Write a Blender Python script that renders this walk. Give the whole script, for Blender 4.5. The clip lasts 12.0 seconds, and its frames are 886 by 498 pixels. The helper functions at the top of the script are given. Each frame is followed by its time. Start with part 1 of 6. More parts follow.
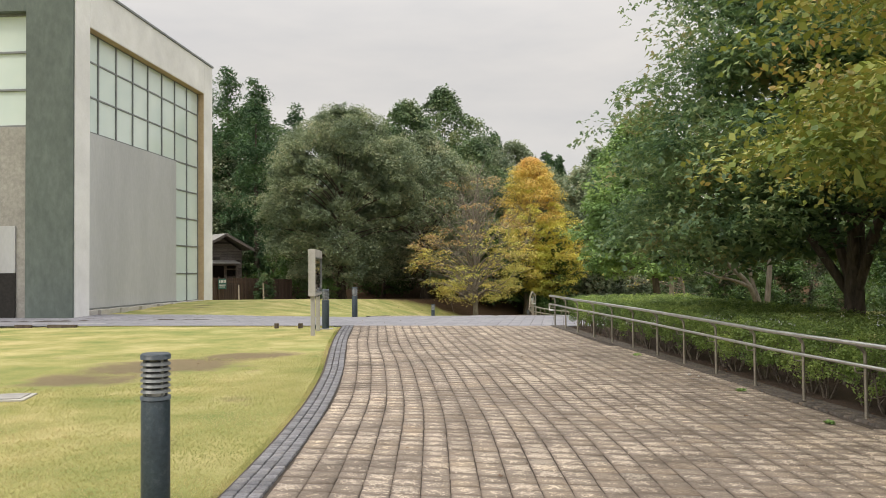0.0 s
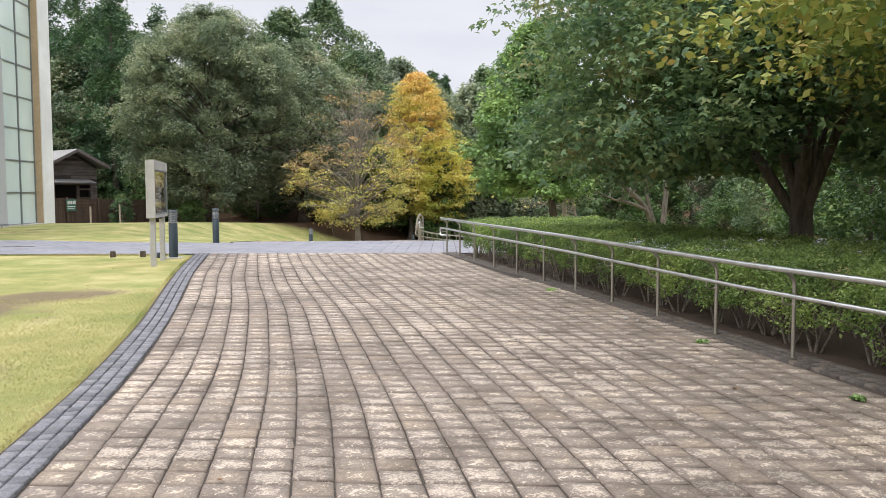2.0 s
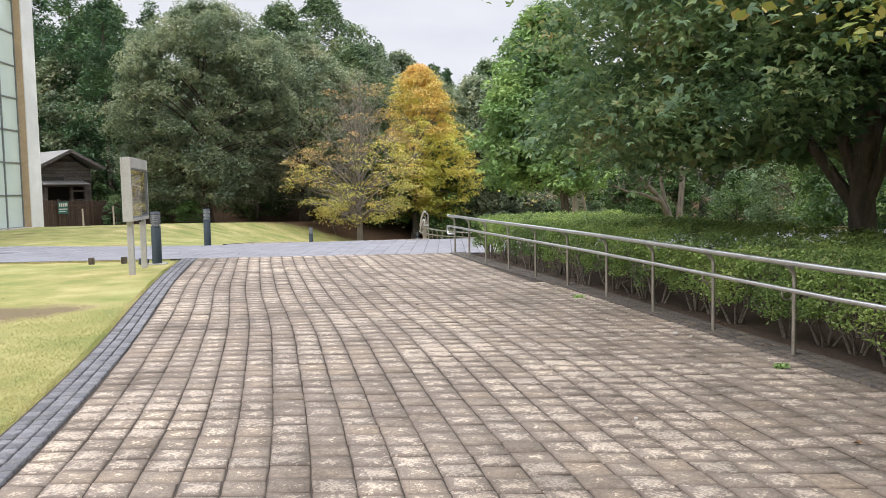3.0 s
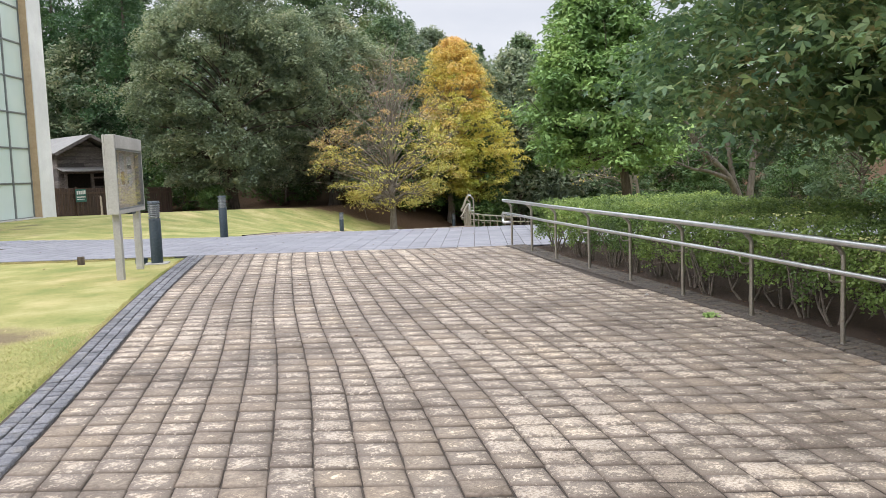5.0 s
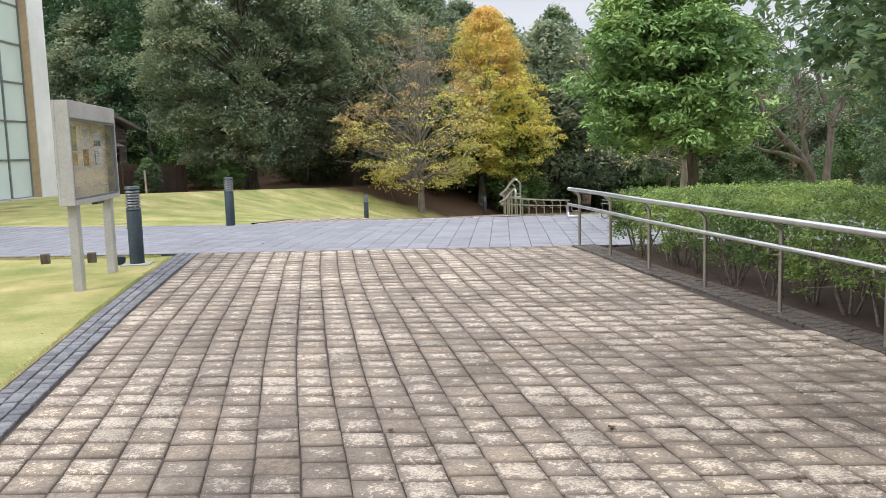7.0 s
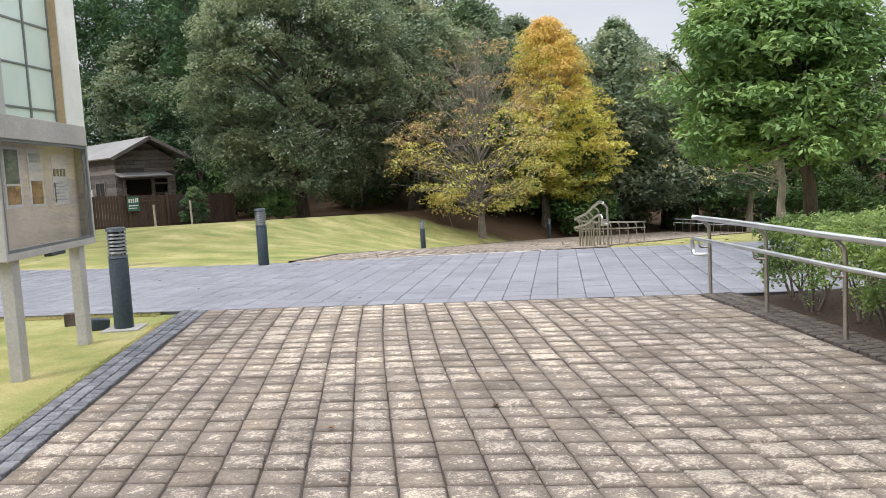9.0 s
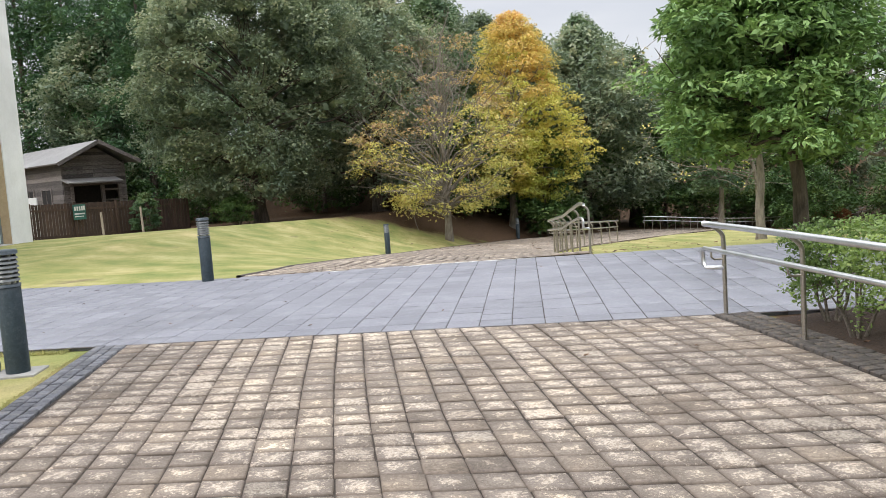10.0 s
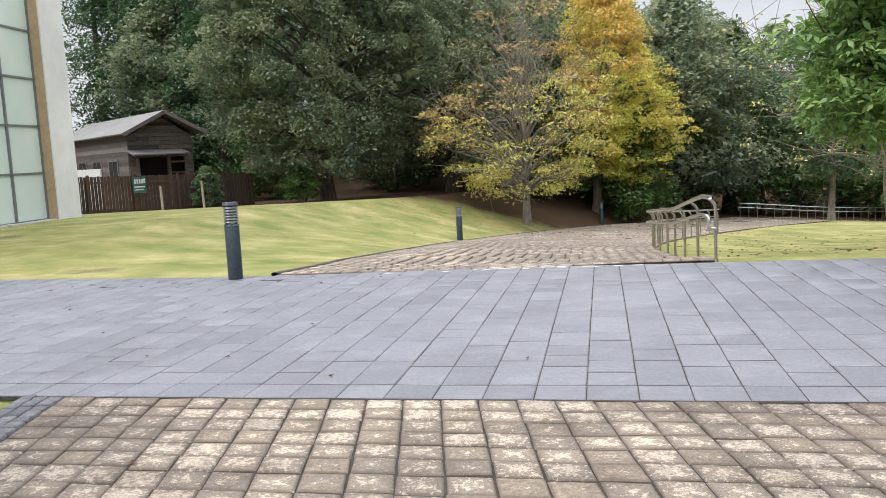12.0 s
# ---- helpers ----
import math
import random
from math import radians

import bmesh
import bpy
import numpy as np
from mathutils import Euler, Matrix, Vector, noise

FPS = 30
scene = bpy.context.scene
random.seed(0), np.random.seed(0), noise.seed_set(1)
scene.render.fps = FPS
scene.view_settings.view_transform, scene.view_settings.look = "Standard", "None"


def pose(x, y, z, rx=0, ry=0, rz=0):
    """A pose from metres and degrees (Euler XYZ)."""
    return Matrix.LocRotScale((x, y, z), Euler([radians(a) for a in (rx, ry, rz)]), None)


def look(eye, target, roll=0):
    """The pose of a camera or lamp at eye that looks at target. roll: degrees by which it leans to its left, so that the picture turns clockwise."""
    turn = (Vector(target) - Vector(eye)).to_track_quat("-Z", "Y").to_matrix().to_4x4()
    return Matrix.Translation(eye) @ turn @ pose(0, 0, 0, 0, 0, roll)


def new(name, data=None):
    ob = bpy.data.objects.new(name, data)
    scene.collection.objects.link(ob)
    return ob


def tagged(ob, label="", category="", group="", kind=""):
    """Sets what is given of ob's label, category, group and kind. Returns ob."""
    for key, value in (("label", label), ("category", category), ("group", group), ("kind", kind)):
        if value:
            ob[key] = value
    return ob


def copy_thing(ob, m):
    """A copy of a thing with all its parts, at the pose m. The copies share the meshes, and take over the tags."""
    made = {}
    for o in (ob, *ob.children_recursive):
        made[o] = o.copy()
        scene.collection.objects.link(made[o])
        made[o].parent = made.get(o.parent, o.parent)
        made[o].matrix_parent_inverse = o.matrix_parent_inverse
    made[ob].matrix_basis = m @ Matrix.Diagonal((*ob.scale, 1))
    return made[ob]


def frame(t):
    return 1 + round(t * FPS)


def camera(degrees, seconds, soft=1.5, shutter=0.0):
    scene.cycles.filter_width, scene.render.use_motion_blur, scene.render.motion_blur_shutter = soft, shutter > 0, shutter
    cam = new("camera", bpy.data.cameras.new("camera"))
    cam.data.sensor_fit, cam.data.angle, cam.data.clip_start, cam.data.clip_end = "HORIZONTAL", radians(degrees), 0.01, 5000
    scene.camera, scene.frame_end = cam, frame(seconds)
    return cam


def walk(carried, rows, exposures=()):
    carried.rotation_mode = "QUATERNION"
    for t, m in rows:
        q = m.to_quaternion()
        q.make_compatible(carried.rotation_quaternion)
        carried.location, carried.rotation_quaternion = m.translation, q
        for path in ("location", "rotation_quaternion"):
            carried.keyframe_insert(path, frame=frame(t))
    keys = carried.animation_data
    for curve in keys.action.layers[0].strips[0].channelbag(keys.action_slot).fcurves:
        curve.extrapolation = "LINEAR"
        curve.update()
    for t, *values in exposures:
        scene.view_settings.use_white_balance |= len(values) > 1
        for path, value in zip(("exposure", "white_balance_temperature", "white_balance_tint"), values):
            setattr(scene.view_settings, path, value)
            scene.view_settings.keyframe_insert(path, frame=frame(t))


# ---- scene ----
cam = camera(56.8, 12.0, soft=0.65)
METRES, EYE, TILT, LEAN, TURN = 17.9, 1.5, 0.0, 0.0, -4.6
ROWS = [
    (0.0, 0.0, 0.0, 0.0, 0.01, 1.53, 0.49),
    (0.5, 0.0044, 0.0447, -0.0016, -6.36, -0.43, 1.22),
    (1.0, 0.0081, 0.0882, -0.0038, -8.34, -2.5, 0.86),
    (1.5, 0.0078, 0.1319, -0.0059, -7.93, -3.61, -0.23),
    (2.0, 0.0126, 0.1774, -0.0073, -8.08, -3.83, 0.15),
    (2.5, 0.0164, 0.2206, -0.007, -8.65, -4.14, 1.33),
    (3.0, 0.0202, 0.2651, -0.0074, -7.89, -4.16, 1.18),
    (3.5, 0.0216, 0.308, -0.008, -7.42, -4.21, 0.92),
    (5.5, 0.0198, 0.4734, -0.0077, -5.22, -6.1, 2.24),
    (6.0, 0.0197, 0.5146, -0.0073, -4.72, -6.83, 1.9),
    (6.5, 0.0172, 0.5566, -0.0064, -4.15, -7.2, 1.55),
    (8.5, 0.0151, 0.7217, -0.0044, -2.51, -5.14, 3.29),
    (9.0, 0.0137, 0.763, -0.0053, -0.14, -5.25, 3.13),
    (9.5, 0.0138, 0.8053, -0.005, -1.84, -5.97, 3.11),
    (10.0, 0.0149, 0.8448, -0.0039, -2.61, -5.41, 4.06),
    (10.5, 0.0146, 0.8835, -0.004, -2.0, -5.12, 4.5),
    (11.0, 0.0157, 0.9203, -0.0031, -0.57, -5.66, 5.04),
    (11.5, 0.0156, 0.9603, -0.0033, 0.03, -6.67, 4.32),
    (12.0, 0.0166, 0.9984, -0.0026, 2.75, -6.65, 2.93),
]
walk(cam, [(t, pose(0, 0, EYE, TILT, LEAN, TURN) @ pose(METRES * x, METRES * y, METRES * z, 90 + pitch, roll, yaw)) for t, x, y, z, yaw, pitch, roll in ROWS], exposures=[(0.0, -0.06, 7200, 11), (0.6, 0.03, 7150, 12), (1.5, 0.22, 6500, 13), (3.7, 0.24, 6450, 13), (5.5, 0.19, 6350, 12), (12.0, 0.13, 6450, 11)])
# ---------------------------------------------------------------- world, sun
SUN_EL, SUN_AZ = 50.0, 238.0
world = bpy.data.worlds.new("overcast_sky")
scene.world = world
world.use_nodes = True
wt = world.node_tree
wt.nodes.clear()


def wn(kind, **sets):
    n = wt.nodes.new(kind)
    for k, v in sets.items():
        n.inputs[k].default_value = v
    return n


w_out = wn("ShaderNodeOutputWorld")
w_bg = wn("ShaderNodeBackground", Strength=1.0)
sky = wn("ShaderNodeTexSky")
sky.sky_type, sky.sun_disc = "NISHITA", False
sky.sun_elevation, sky.sun_rotation = radians(SUN_EL), radians(SUN_AZ)
sky_dim = wn("ShaderNodeVectorMath")
sky_dim.operation = "SCALE"
sky_dim.inputs["Scale"].default_value = 0.1
coord = wn("ShaderNodeTexCoord")
sep = wn("ShaderNodeSeparateXYZ")
# overcast luminance: about three times brighter overhead than at the horizon
grad = wn("ShaderNodeMapRange")
for k, v in (("From Min", 0.2), ("From Max", 1.0), ("To Min", 0.76), ("To Max", 2.75)):
    grad.inputs[k].default_value = v
stretch = wn("ShaderNodeVectorMath")
stretch.operation = "MULTIPLY"
stretch.inputs[1].default_value = (1.6, 1.6, 6.0)
clouds = wn("ShaderNodeTexNoise", Scale=1.3, Detail=5.0, Roughness=0.55)
cr = wn("ShaderNodeValToRGB")
cr.color_ramp.elements[0].position, cr.color_ramp.elements[1].position = 0.34, 0.68
cr.color_ramp.elements[0].color = (0.83, 0.87, 0.945, 1)
cr.color_ramp.elements[1].color = (1.08, 1.09, 1.12, 1)
cloud_lum = wn("ShaderNodeVectorMath")
cloud_lum.operation = "SCALE"
wmix = wn("ShaderNodeMixRGB", Fac=0.9)
grad.interpolation_type = "SMOOTHSTEP"
L = wt.links.new
L(coord.outputs["Generated"], sep.inputs[0])
L(sep.outputs["Z"], grad.inputs["Value"])
L(coord.outputs["Generated"], stretch.inputs[0])
L(stretch.outputs[0], clouds.inputs["Vector"])
L(clouds.outputs["Fac"], cr.inputs["Fac"])
L(cr.outputs["Color"], cloud_lum.inputs[0])
L(grad.outputs["Result"], cloud_lum.inputs["Scale"])
L(sky.outputs["Color"], sky_dim.inputs[0])
L(sky_dim.outputs[0], wmix.inputs["Color1"])
L(cloud_lum.outputs[0], wmix.inputs["Color2"])
L(wmix.outputs["Color"], w_bg.inputs["Color"])
L(w_bg.outputs[0], w_out.inputs["Surface"])

sun_data = bpy.data.lights.new("sun", "SUN")
sun_data.energy, sun_data.angle, sun_data.color = 1.35, radians(14), (1.0, 0.96, 0.9)
sun = new("sun", sun_data)
sun.matrix_world = look((0, 0, 60), (60 * math.cos(radians(SUN_EL)) * math.sin(radians(SUN_AZ)) * -1, -60 * math.cos(radians(SUN_EL)) * math.cos(radians(SUN_AZ)), 60 - 60 * math.sin(radians(SUN_EL))))


# ---------------------------------------------------------------- materials
def material(name):
    m = bpy.data.materials.new(name)
    m.use_nodes = True
    nt = m.node_tree
    bsdf = nt.nodes["Principled BSDF"]

    def node(kind, **sets):
        n = nt.nodes.new(kind)
        for k, v in sets.items():
            n.inputs[k].default_value = v
        return n
    return m, nt, bsdf, node


def rgba(c):
    return (c[0], c[1], c[2], 1.0)


def ramp(node, nt, src, stops):
    r = node("ShaderNodeValToRGB")
    els = r.color_ramp.elements
    els[0].position, els[0].color = stops[0][0], rgba(stops[0][1])
    els[1].position, els[1].color = stops[-1][0], rgba(stops[-1][1])
    for p, c in stops[1:-1]:
        e = els.new(p)
        e.color = rgba(c)
    nt.links.new(src, r.inputs["Fac"])
    return r.outputs["Color"]


def mix(node, nt, mode, fac, a, b):
    m = node("ShaderNodeMixRGB")
    m.blend_type = mode
    if isinstance(fac, float):
        m.inputs["Fac"].default_value = fac
    else:
        nt.links.new(fac, m.inputs["Fac"])
    for src, key in ((a, "Color1"), (b, "Color2")):
        if isinstance(src, tuple):
            m.inputs[key].default_value = rgba(src)
        else:
            nt.links.new(src, m.inputs[key])
    return m.outputs["Color"]


def surface(name, dark, light, grain=30.0, stain=2.0, rough=0.8, bump=0.3, metal=0.0, vary=0.0, island=False, dirt=None, dirt_amount=0.5, bump_size=0.01, aniso=None, spec=0.5):
    """A procedural surface: grain, stains, optional change from piece to piece, fine relief."""
    m, nt, bsdf, node = material(name)
    geo = node("ShaderNodeNewGeometry")
    pos = geo.outputs["Position"]
    if aniso:
        mul = node("ShaderNodeVectorMath")
        mul.operation = "MULTIPLY"
        mul.inputs[1].default_value = aniso
        nt.links.new(pos, mul.inputs[0])
        pos = mul.outputs[0]
    fine = node("ShaderNodeTexNoise", Scale=grain, Detail=6.0, Roughness=0.65)
    wide = node("ShaderNodeTexNoise", Scale=stain, Detail=4.0, Roughness=0.6)
    nt.links.new(pos, fine.inputs["Vector"])
    nt.links.new(pos, wide.inputs["Vector"])
    col = ramp(node, nt, fine.outputs["Fac"], [(0.3, dark), (0.7, light)])
    wcol = ramp(node, nt, wide.outputs["Fac"], [(0.3, (0.72, 0.72, 0.72)), (0.7, (1.0, 1.0, 1.0))])
    col = mix(node, nt, "MULTIPLY", 0.8, col, wcol)
    if dirt:
        spots = node("ShaderNodeTexNoise", Scale=stain * 3.7, Detail=7.0, Roughness=0.75)
        nt.links.new(pos, spots.inputs["Vector"])
        fac = ramp(node, nt, spots.outputs["Fac"], [(0.5, (0, 0, 0)), (0.66, (dirt_amount,) * 3)])
        col = mix(node, nt, "MIX", fac, col, dirt)
    if vary:
        if island:
            rnd = geo.outputs["Random Per Island"]
        else:
            rnd = node("ShaderNodeObjectInfo").outputs["Random"]
        vcol = ramp(node, nt, rnd, [(0.0, (1 - vary,) * 3), (1.0, (1 + vary * 0.5, 1 + vary * 0.45, 1 + vary * 0.4))])
        col = mix(node, nt, "MULTIPLY", 1.0, col, vcol)
    nt.links.new(col, bsdf.inputs["Base Color"])
    bsdf.inputs["Roughness"].default_value = rough
    bsdf.inputs["Metallic"].default_value = metal
    bsdf.inputs["Specular IOR Level"].default_value = spec
    if bump:
        b = node("ShaderNodeBump", Strength=bump, Distance=bump_size)
        nt.links.new(fine.outputs["Fac"], b.inputs["Height"])
        nt.links.new(b.outputs["Normal"], bsdf.inputs["Normal"])
    return m


def leaf_material(name, colours, patch=0.9, glow=0.22, rough=0.5):
    """Leaves: hue from leaf to leaf and in patches, light shining through."""
    m, nt, bsdf, node = material(name)
    geo = node("ShaderNodeNewGeometry")
    n = node("ShaderNodeTexNoise", Scale=patch, Detail=3.0)
    nt.links.new(geo.outputs["Position"], n.inputs["Vector"])
    add = node("ShaderNodeMath")
    add.operation = "MULTIPLY_ADD"
    add.inputs[1].default_value = 0.45
    nt.links.new(geo.outputs["Random Per Island"], add.inputs[0])
    sub = node("ShaderNodeMath")
    sub.operation = "MULTIPLY_ADD"
    sub.inputs[1].default_value = 2.1
    sub.inputs[2].default_value = -0.78
    nt.links.new(n.outputs["Fac"], sub.inputs[0])
    nt.links.new(sub.outputs[0], add.inputs[2])
    k = len(colours) - 1
    col = ramp(node, nt, add.outputs[0], [(i / k, c) for i, c in enumerate(colours)])
    nt.links.new(col, bsdf.inputs["Base Color"])
    bsdf.inputs["Roughness"].default_value = rough
    bsdf.inputs["Specular IOR Level"].default_value = 0.36
    tr = node("ShaderNodeBsdfTranslucent")
    tcol = mix(node, nt, "MULTIPLY", 1.0, col, (1.08, 1.08, 0.88))
    nt.links.new(tcol, tr.inputs["Color"])
    ms = node("ShaderNodeMixShader", Fac=glow)
    nt.links.new(bsdf.outputs[0], ms.inputs[1])
    nt.links.new(tr.outputs[0], ms.inputs[2])
    nt.links.new(ms.outputs[0], nt.nodes["Material Output"].inputs["Surface"])
    return m


def paver_material(name="worn_sandstone_sett", clean=0.558):
    """Worn sandy setts: pale worn middles, grey dirt towards the joints of each piece."""
    m, nt, bsdf, node = material(name)
    geo = node("ShaderNodeNewGeometry")
    pos = geo.outputs["Position"]
    uv = node("ShaderNodeTexCoord")
    rnd_o = node("ShaderNodeObjectInfo").outputs["Random"]
    attr = node("ShaderNodeUVMap")
    fine = node("ShaderNodeTexNoise", Scale=70.0, Detail=6.0, Roughness=0.7)
    mid = node("ShaderNodeTexNoise", Scale=24.0, Detail=9.0, Roughness=0.8)
    wide = node("ShaderNodeTexNoise", Scale=0.55, Detail=5.0, Roughness=0.6)
    wide2 = node("ShaderNodeTexNoise", Scale=1.7, Detail=4.0, Roughness=0.6)
    for n in (fine, mid, wide, wide2):
        nt.links.new(pos, n.inputs["Vector"])
    base = ramp(node, nt, fine.outputs["Fac"], [(0.36, (0.3, 0.245, 0.19)), (0.47, (0.58, 0.495, 0.4)), (0.64, (0.86, 0.77, 0.64))])
    # distance from the piece's middle, by its UV square, broken up by noise
    ctr = node("ShaderNodeVectorMath")
    ctr.operation = "SUBTRACT"
    ctr.inputs[1].default_value = (0.5, 0.5, 0.0)
    nt.links.new(attr.outputs["UV"], ctr.inputs[0])
    sp = node("ShaderNodeSeparateXYZ")
    nt.links.new(ctr.outputs[0], sp.inputs[0])
    ax = node("ShaderNodeMath")
    ax.operation = "ABSOLUTE"
    ay = node("ShaderNodeMath")
    ay.operation = "ABSOLUTE"
    nt.links.new(sp.outputs["X"], ax.inputs[0])
    nt.links.new(sp.outputs["Y"], ay.inputs[0])
    mx = node("ShaderNodeMath")
    mx.operation = "MAXIMUM"
    nt.links.new(ax.outputs[0], mx.inputs[0])
    nt.links.new(ay.outputs[0], mx.inputs[1])
    wob = node("ShaderNodeMath")
    wob.operation = "MULTIPLY_ADD"
    wob.inputs[1].default_value = 1.25
    nt.links.new(mid.outputs["Fac"], wob.inputs[0])
    soft_edge = node("ShaderNodeMath")
    soft_edge.operation = "MULTIPLY"
    soft_edge.inputs[1].default_value = 0.36
    nt.links.new(mx.outputs[0], soft_edge.inputs[0])
    nt.links.new(soft_edge.outputs[0], wob.inputs[2])
    wob2 = node("ShaderNodeMath")
    wob2.operation = "MULTIPLY_ADD"
    wob2.inputs[1].default_value = 0.42
    nt.links.new(wide.outputs["Fac"], wob2.inputs[0])
    nt.links.new(wob.outputs[0], wob2.inputs[2])
    both = node("ShaderNodeMath")
    both.operation = "ADD"
    nt.links.new(geo.outputs["Random Per Island"], both.inputs[0])
    nt.links.new(rnd_o, both.inputs[1])
    wrap = node("ShaderNodeMath")
    wrap.operation = "FRACT"
    nt.links.new(both.outputs[0], wrap.inputs[0])
    wob3 = node("ShaderNodeMath")
    wob3.operation = "MULTIPLY_ADD"
    wob3.inputs[1].default_value = 0.17
    nt.links.new(wrap.outputs[0], wob3.inputs[0])
    nt.links.new(wob2.outputs[0], wob3.inputs[2])
    scaled = node("ShaderNodeMath")
    scaled.operation = "MULTIPLY"
    scaled.inputs[1].default_value = 0.6
    nt.links.new(wob3.outputs[0], scaled.inputs[0])
    dirtf = ramp(node, nt, scaled.outputs[0], [(clean, (0, 0, 0)), (clean + 0.05, (0.88, 0.88, 0.88))])
    dirt = ramp(node, nt, mid.outputs["Fac"], [(0.36, (0.085, 0.07, 0.062)), (0.5, (0.185, 0.155, 0.132)), (0.64, (0.35, 0.3, 0.255))])
    col = mix(node, nt, "MIX", dirtf, base, dirt)
    rnd = ramp(node, nt, wrap.outputs[0], [(0.0, (0.5, 0.5, 0.5)), (0.05, (0.74, 0.73, 0.73)), (0.35, (0.88, 0.86, 0.85)), (0.75, (1.0, 0.985, 0.95)), (1.0, (1.18, 1.12, 1.02))])
    rob = ramp(node, nt, rnd_o, [(0.0, (0.80, 0.79, 0.79)), (1.0, (1.1, 1.08, 1.04))])
    col = mix(node, nt, "MULTIPLY", 0.85, col, rnd)
    col = mix(node, nt, "MULTIPLY", 0.8, col, rob)
    st = ramp(node, nt, wide2.outputs["Fac"], [(0.34, (0.6, 0.58, 0.56)), (0.52, (1.0, 1.0, 1.0)), (0.68, (1.16, 1.13, 1.06))])
    col = mix(node, nt, "MULTIPLY", 0.85, col, st)
    # grime gathered along the joints, broken by the grain
    gr = node("ShaderNodeMath")
    gr.operation = "MULTIPLY_ADD"
    gr.inputs[1].default_value = 0.3
    nt.links.new(mid.outputs["Fac"], gr.inputs[0])
    nt.links.new(mx.outputs[0], gr.inputs[2])
    rim = ramp(node, nt, gr.outputs[0], [(0.56, (0, 0, 0)), (0.66, (0.6, 0.6, 0.6))])
    col = mix(node, nt, "MIX", rim, col, (0.15, 0.115, 0.09))
    nt.links.new(col, bsdf.inputs["Base Color"])
    bsdf.inputs["Roughness"].default_value = 0.78
    bsdf.inputs["Specular IOR Level"].default_value = 0.35
    b1 = node("ShaderNodeBump", Strength=0.5, Distance=0.012)
    b2 = node("ShaderNodeBump", Strength=0.35, Distance=0.004)
    nt.links.new(mid.outputs["Fac"], b1.inputs["Height"])
    nt.links.new(fine.outputs["Fac"], b2.inputs["Height"])
    nt.links.new(b1.outputs["Normal"], b2.inputs["Normal"])
    nt.links.new(b2.outputs["Normal"], bsdf.inputs["Normal"])
    return m


def ground_material():
    """Turf with green and straw patches; leaf litter and bare earth where the woods begin."""
    m, nt, bsdf, node = material("turf_and_leaf_litter")
    geo = node("ShaderNodeNewGeometry")
    pos = geo.outputs["Position"]
    fine = node("ShaderNodeTexNoise", Scale=55.0, Detail=6.0, Roughness=0.75)
    mid = node("ShaderNodeTexNoise", Scale=0.75, Detail=7.0, Roughness=0.66)
    wide = node("ShaderNodeTexNoise", Scale=0.33, Detail=5.0, Roughness=0.6)
    worn = node("ShaderNodeTexNoise", Scale=0.45, Detail=6.0, Roughness=0.6)
    off = node("ShaderNodeVectorMath")
    off.operation = "ADD"
    off.inputs[1].default_value = (31.0, 17.0, 5.0)
    nt.links.new(pos, off.inputs[0])
    for n in (fine, mid, wide):
        nt.links.new(pos, n.inputs["Vector"])
    nt.links.new(off.outputs[0], worn.inputs["Vector"])
    grass = ramp(node, nt, mid.outputs["Fac"], [(0.3, (0.19, 0.238, 0.085)), (0.49, (0.345, 0.33, 0.145)), (0.69, (0.54, 0.46, 0.265))])
    g2 = ramp(node, nt, wide.outputs["Fac"], [(0.32, (0.86, 0.94, 0.82)), (0.68, (1.08, 1.04, 1.0))])
    grass = mix(node, nt, "MULTIPLY", 1.0, grass, g2)
    gf = ramp(node, nt, fine.outputs["Fac"], [(0.3, (0.62, 0.66, 0.55)), (0.7, (1.2, 1.16, 1.12))])
    grass = mix(node, nt, "MULTIPLY", 1.0, grass, gf)
    bare = ramp(node, nt, fine.outputs["Fac"], [(0.3, (0.1, 0.072, 0.048)), (0.7, (0.23, 0.175, 0.12))])
    barefac = ramp(node, nt, worn.outputs["Fac"], [(0.64, (0, 0, 0)), (0.72, (0.8, 0.8, 0.8))])
    grass = mix(node, nt, "MIX", barefac, grass, bare)
    wn_ = node("ShaderNodeAttribute")
    wn_.attribute_name = "worn"
    wm = node("ShaderNodeMath")
    wm.operation = "MULTIPLY_ADD"
    wm.inputs[1].default_value = 1.6
    wm.inputs[2].default_value = -1.0
    nt.links.new(mid.outputs["Fac"], wm.inputs[0])
    ws = node("ShaderNodeMath")
    ws.operation = "ADD"
    nt.links.new(wm.outputs[0], ws.inputs[0])
    nt.links.new(wn_.outputs["Fac"], ws.inputs[1])
    wf = ramp(node, nt, ws.outputs[0], [(0.22, (0, 0, 0)), (0.5, (0.85, 0.85, 0.85))])
    grass = mix(node, nt, "MIX", wf, grass, bare)
    litter = ramp(node, nt, fine.outputs["Fac"], [(0.28, (0.035, 0.024, 0.016)), (0.5, (0.09, 0.056, 0.034)), (0.72, (0.19, 0.115, 0.06))])
    at = node("ShaderNodeAttribute")
    at.attribute_name = "litter"
    ladd = node("ShaderNodeMath")
    ladd.operation = "MULTIPLY_ADD"
    ladd.inputs[1].default_value = 0.8
    ladd.inputs[2].default_value = -0.4
    nt.links.new(mid.outputs["Fac"], ladd.inputs[0])
    ls = node("ShaderNodeMath")
    ls.operation = "ADD"
    nt.links.new(ladd.outputs[0], ls.inputs[0])
    nt.links.new(at.outputs["Fac"], ls.inputs[1])
    lf = ramp(node, nt, ls.outputs[0], [(0.35, (0, 0, 0)), (0.65, (1, 1, 1))])
